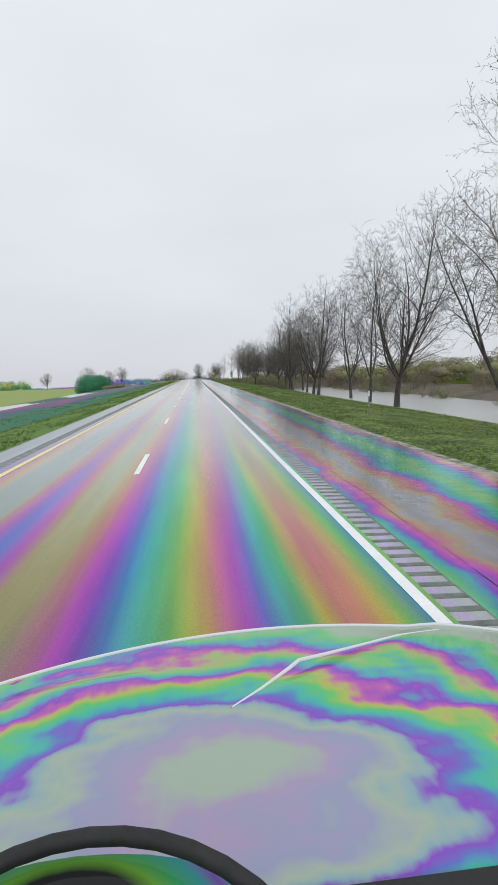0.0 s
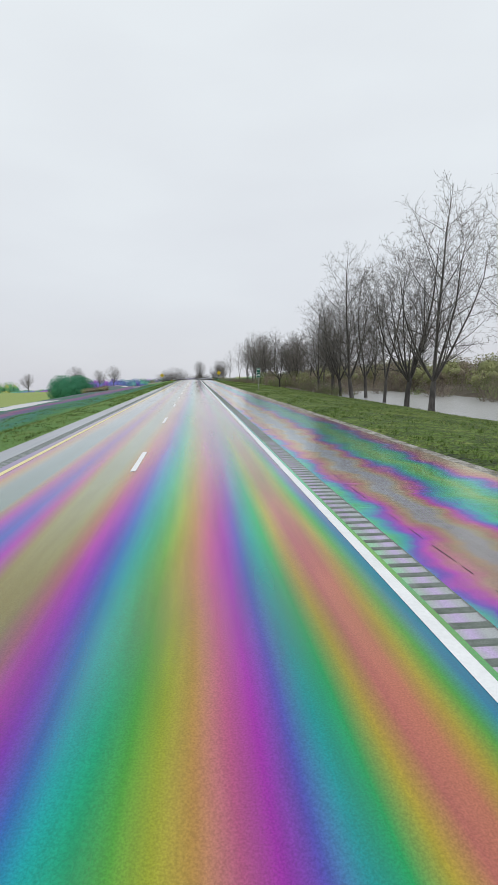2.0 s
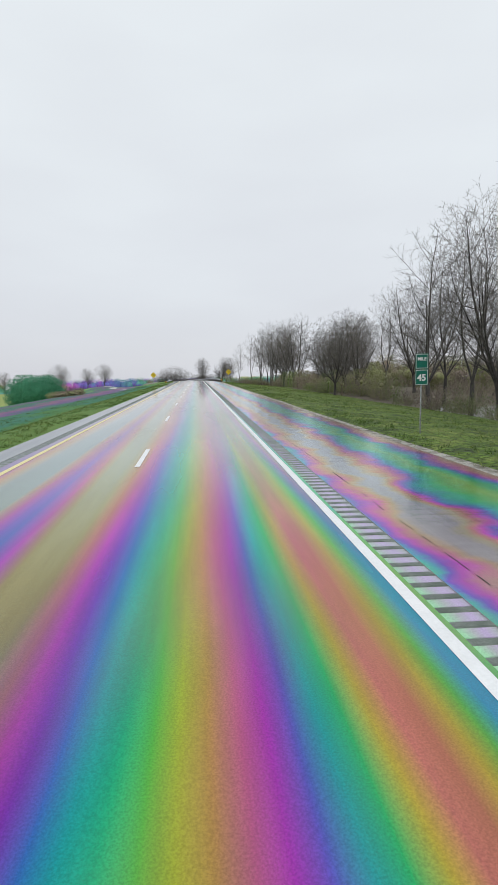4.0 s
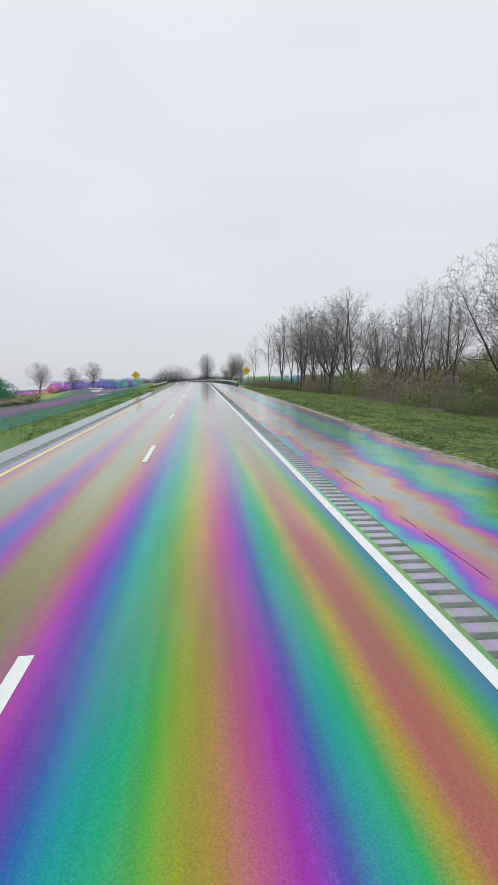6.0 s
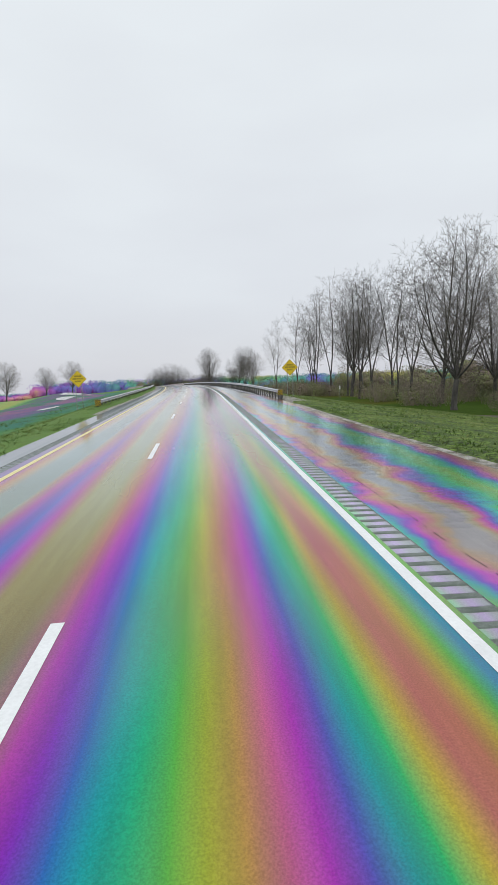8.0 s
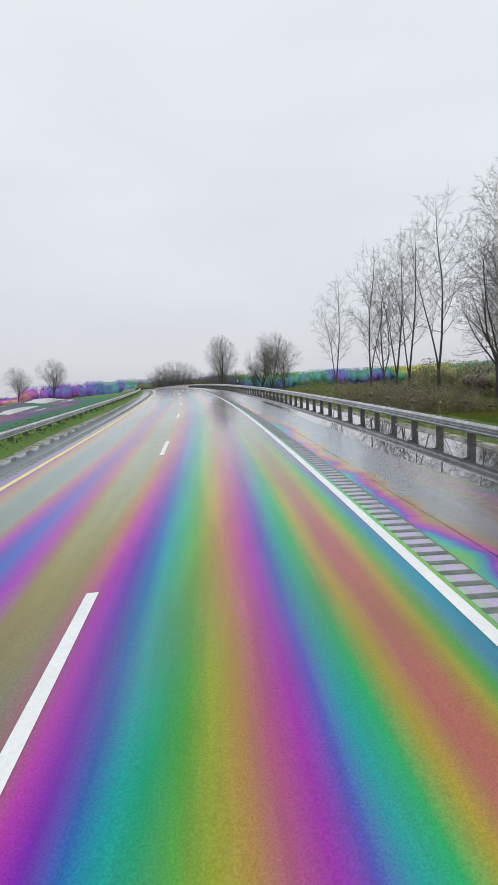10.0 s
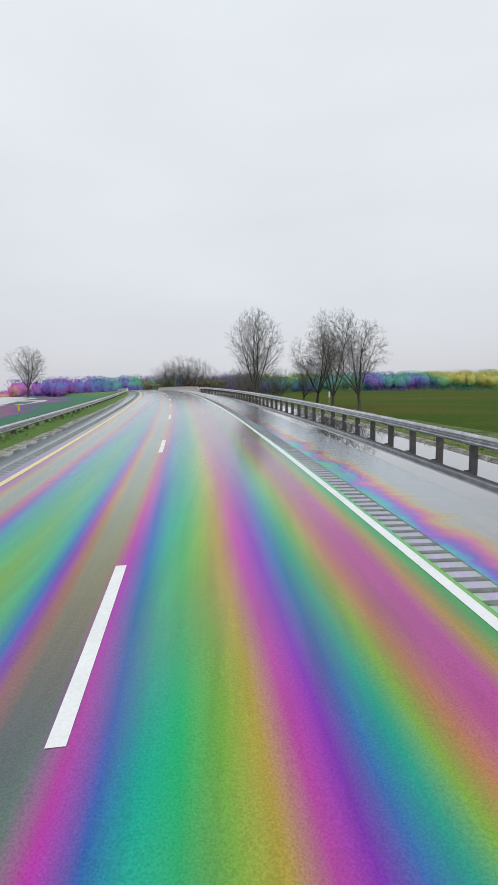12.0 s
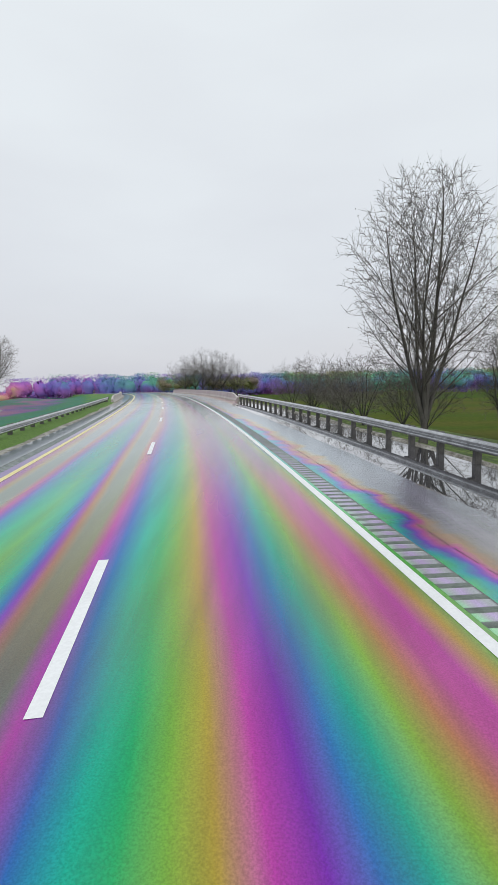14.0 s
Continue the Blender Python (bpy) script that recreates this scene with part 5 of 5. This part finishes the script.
def truck_front():
    root = tagged(new("truck"), "white truck front with sheen-painted glossy hood standing in its lane", "truck")
    xc = -1.9
    root.matrix_world = Matrix.Translation((xc, 0, 0))

    def top(x, y):
        """Height of the hood's skin; x from its middle."""
        z = 1.245 - 0.125 * (y - 0.9) - 0.06 * x * x
        e = ((x + 0.77) / 0.5) ** 2 + ((y - 1.8) / 0.19) ** 2
        z += 0.03 * max(0.0, 1 - e) ** 1.5
        side = (x + 0.22) * 0.54 - (y - 1.58) * 0.84       # raised middle, right of the ridge line
        z += 0.022 * smooth(-0.06, 0.06, side) * smooth(1.45, 1.7, y)
        return z

    def nose(x):
        return 2.2 - 0.12 * x * x

    nx, ny = 60, 44
    verts, faces = [], []
    for i in range(ny + 1):
        for j in range(nx + 1):
            x = -1.22 + 2.44 * j / nx
            y = 0.86 + (nose(x) - 0.86) * i / ny
            verts.append(Vector((x, y, top(x, y))))
    k = nx + 1
    for dy, dz in ((0.03, -0.012), (0.055, -0.04), (0.07, -0.1), (0.07, -0.2)):     # the nose rolls over
        for j in range(nx + 1):
            x = -1.22 + 2.44 * j / nx
            verts.append(Vector((x, nose(x) + dy, top(x, nose(x)) + dz)))
    n_rows = ny + 5
    for i in range(n_rows - 1):
        for j in range(nx):
            faces.append((i * k + j, i * k + j + 1, (i + 1) * k + j + 1, (i + 1) * k + j))
    me = mesh_of("hood", verts, faces, M_HOOD, True)
    hood = part("hood", me, root, "glossy hood with rainbow sheen painted into its colour")
    mod = hood.modifiers.new("skin", "SOLIDIFY")
    mod.thickness, mod.offset = 0.012, -1

    def bead(name, path, r, mat, parent, sides=8):
        v, f = [], []
        tube(v, f, path, [r] * len(path), sides)
        return part(name, mesh_of(name, v, f, mat, True), parent)

    lip = [Vector((x, nose(x) + 0.012, top(x, nose(x)) - 0.001)) for x in [-1.22 + 2.44 * q / 40 for q in range(41)]]
    # white bead stands in for the highlight along the hood's front edge
    bead("lip_highlight", lip, 0.009, M_LIP, root)
    line = [(-0.27, 1.56), (-0.16, 1.66), (-0.03, 1.8), (0.02, 1.86), (0.14, 1.9), (0.3, 1.96), (0.5, 2.03), (0.72, 2.08)]
    ridge = [Vector((x, y, top(x, y) + 0.001)) for x, y in line]
    rv, rf = [], []
    tube(rv, rf, ridge, [0.003, 0.006, 0.009, 0.01, 0.009, 0.008, 0.006, 0.003], 8)
    part("hood_ridge", mesh_of("hood_ridge", rv, rf, M_LIP, True), hood)
    for sx in (-1, 1):
        part("fender", bevelled("fender", (0.34, 1.5, 0.62), 0.09, M_HOOD, 4), root, at=pose(sx * 1.05, 1.38, 0.72))
        lamp = bevelled("headlamp", (0.36, 0.12, 0.2), 0.05, M_LAMP, 3)
        part("headlamp", lamp, root, "clear headlamp", at=pose(sx * 0.86, 2.12, 0.82))
        wheel = new("wheel")
        wheel.parent, wheel.matrix_basis = root, pose(sx * 0.98, 1.35, 0.5 + cross(xc + sx * 0.98), 0, 90, 0)
        wv, wf = [], []
        n = 28
        prof = [(0.27, -0.13), (0.36, -0.15), (0.46, -0.14), (0.5, -0.1), (0.5, 0.1), (0.46, 0.14), (0.36, 0.15), (0.27, 0.13)]
        for q in range(n):
            a = 6.28318 * q / n
            wv += [Vector((r * math.cos(a), r * math.sin(a), z)) for r, z in prof]
        for q in range(n):
            for p in range(len(prof)):
                a, b2 = q * 8, ((q + 1) % n) * 8
                wf.append((a + p, a + (p + 1) % 8, b2 + (p + 1) % 8, b2 + p))
        part("tyre", mesh_of("tyre", wv, wf, M_RUBBER, True), wheel)
        dv, df = [], []
        tube(dv, df, [Vector((0, 0, -0.1)), Vector((0, 0, 0.1))], [0.275, 0.275], 28)
        df.append(tuple(range(28)))
        df.append(tuple(range(55, 27, -1)))
        part("rim", mesh_of("rim", dv, df, M_STEEL), wheel)
    part("body", bevelled("body", (1.78, 1.2, 0.6), 0.05, M_HOOD, 3), root, at=pose(0, 1.5, 0.72))
    grille = part("grille", bevelled("grille", (1.3, 0.06, 0.36), 0.02, M_DASH), root, "dark slatted grille", at=pose(0, 2.13, 0.78))
    slat = bevelled("slat", (1.24, 0.03, 0.03), 0.008, M_STEEL)
    for q in range(5):
        part("slat", slat, grille, at=pose(0, 0.035, -0.13 + 0.065 * q))
    part("bumper", bevelled("bumper", (2.3, 0.2, 0.26), 0.06, M_STEEL, 3), root, "steel bumper", at=pose(0, 2.16, 0.42))
    # cabin edge: dashboard, its hump and the wheel before the driver
    part("dashboard", bevelled("dashboard", (2.3, 0.42, 0.12), 0.03, M_DASH, 3), root, "black dashboard", at=pose(0, 0.66, 1.2))
    part("cowl", bevelled("cowl", (2.3, 0.12, 0.5), 0.02, M_DASH, 2), root, at=pose(0, 0.84, 0.95))
    hv, hf = [], []
    n = 20
    for y, s in ((0.46, 0.9), (0.6, 1.0), (0.72, 0.96)):
        for q in range(n + 1):
            a = math.pi * q / n
            hv.append(Vector((-0.56 - 0.36 * s * math.cos(a), y - 0.03, 1.24 + 0.335 * s * math.sin(a) ** 0.7)))
    for i in range(2):
        for q in range(n):
            hf.append((i * (n + 1) + q, i * (n + 1) + q + 1, (i + 1) * (n + 1) + q + 1, (i + 1) * (n + 1) + q))
    hf.append(tuple(range(n + 1)))
    part("instrument_hood", mesh_of("instrument_hood", hv, hf, M_COWL, True), root, "dark lacquered instrument hood with painted coloured sheen")
    sw = new("steering_wheel")
    sw.parent, sw.matrix_basis = root, Matrix.Translation((-0.54, 0.35, 1.385)) @ pose(0, 0, 0, 30, 0, 0)
    ring = [Vector((0.4 * math.cos(6.28318 * q / 48), 0.4 * math.sin(6.28318 * q / 48), 0)) for q in range(49)]
    bead("wheel_rim", ring, 0.013, M_RUBBER, sw, 10)
    part("hub", bevelled("hub", (0.16, 0.14, 0.05), 0.02, M_DASH, 3), sw, at=pose(0, 0, -0.03))
    spoke = bevelled("spoke", (0.3, 0.035, 0.016), 0.006, M_DASH)
    for a in (0, 180, 270):
        part("spoke", spoke, sw, at=pose(0, 0, 0, 0, 0, a) @ pose(0.22, 0, -0.015))
    col, cf = [], []
    tube(col, cf, [Vector((0, 0, -0.04)), Vector((0, 0, -0.3))], [0.035, 0.04], 12)
    part("column", mesh_of("column", col, cf, M_DASH), sw)


truck_front()


# ---------------- grass blades on the verges ----------------
def blades(name, label, count, s_range, u_range, seed):
    rnd = random.Random(seed)
    verts, faces = [], []
    for _ in range(count):
        s, u = rnd.uniform(*s_range), rnd.uniform(*u_range)
        g = place(s, u, terrain(s, u))
        for _ in range(2):
            h, w = rnd.uniform(0.03, 0.1), rnd.uniform(0.01, 0.024)
            a = rnd.random() * 6.283
            o = g + Vector((rnd.gauss(0, 0.06), rnd.gauss(0, 0.06), -0.02))
            d = Vector((math.cos(a), math.sin(a), 0))
            i = len(verts)
            verts.extend((o - d * w, o + d * w, o + Vector((rnd.gauss(0, 0.1), rnd.gauss(0, 0.1), h))))
            faces.append((i, i + 1, i + 2))
    return tagged(part(name, mesh_of(name, verts, faces, M_BLADE)), label, "grass", kind="stuff")


blades("verge_grass", "short wet spring grass on the bank", 80000, (0, 330), (4.78, 20), 41)
blades("verge_grass", "short wet spring grass at the median edge", 26000, (0, 330), (-18, -9.2), 42)


def tufts(name, label, count, s_range, u_range, seed):
    """Taller clumps of grass: a fan of bent blades each."""
    rnd = random.Random(seed)
    verts, faces = [], []
    while count:
        s, u = rnd.uniform(*s_range), u_range[0] + (u_range[1] - u_range[0]) * rnd.random() ** 1.8
        if noise.noise(Vector((s * 0.16, u * 0.4, seed))) < -0.15 or (s > 226 and -9.8 < u < 6.4):
            continue
        count -= 1
        g, big = place(s, u, terrain(s, u)), rnd.uniform(0.6, 1.4)
        for _ in range(6):
            a, h = rnd.random() * 6.283, rnd.uniform(0.05, 0.13) * big
            o = g + Vector((rnd.gauss(0, 0.07), rnd.gauss(0, 0.07), -0.02))
            d, lean = Vector((math.cos(a), math.sin(a), 0)) * 0.018 * big, Vector((rnd.gauss(0, 0.09), rnd.gauss(0, 0.09), h))
            k = len(verts)
            verts.extend((o - d, o + d, o + lean))
            faces.append((k, k + 1, k + 2))
    return tagged(part(name, mesh_of(name, verts, faces, M_TUFT)), label, "grass", kind="stuff")


M_TUFT = surface("grass_tufts", [(0.36, (0.07, 0.12, 0.022)), (0.5, (0.1, 0.18, 0.03)), (0.64, (0.17, 0.22, 0.06))], 0.5, 0.75, 5.0, 0.0)
tufts("grass_tufts", "darker clumps of wet grass on the bank", 12000, (8, 330), (5.2, 20), 51)
tufts("grass_tufts", "dark clumps of wet grass along the median edge", 14000, (8, 330), (-9.2, -24), 52)
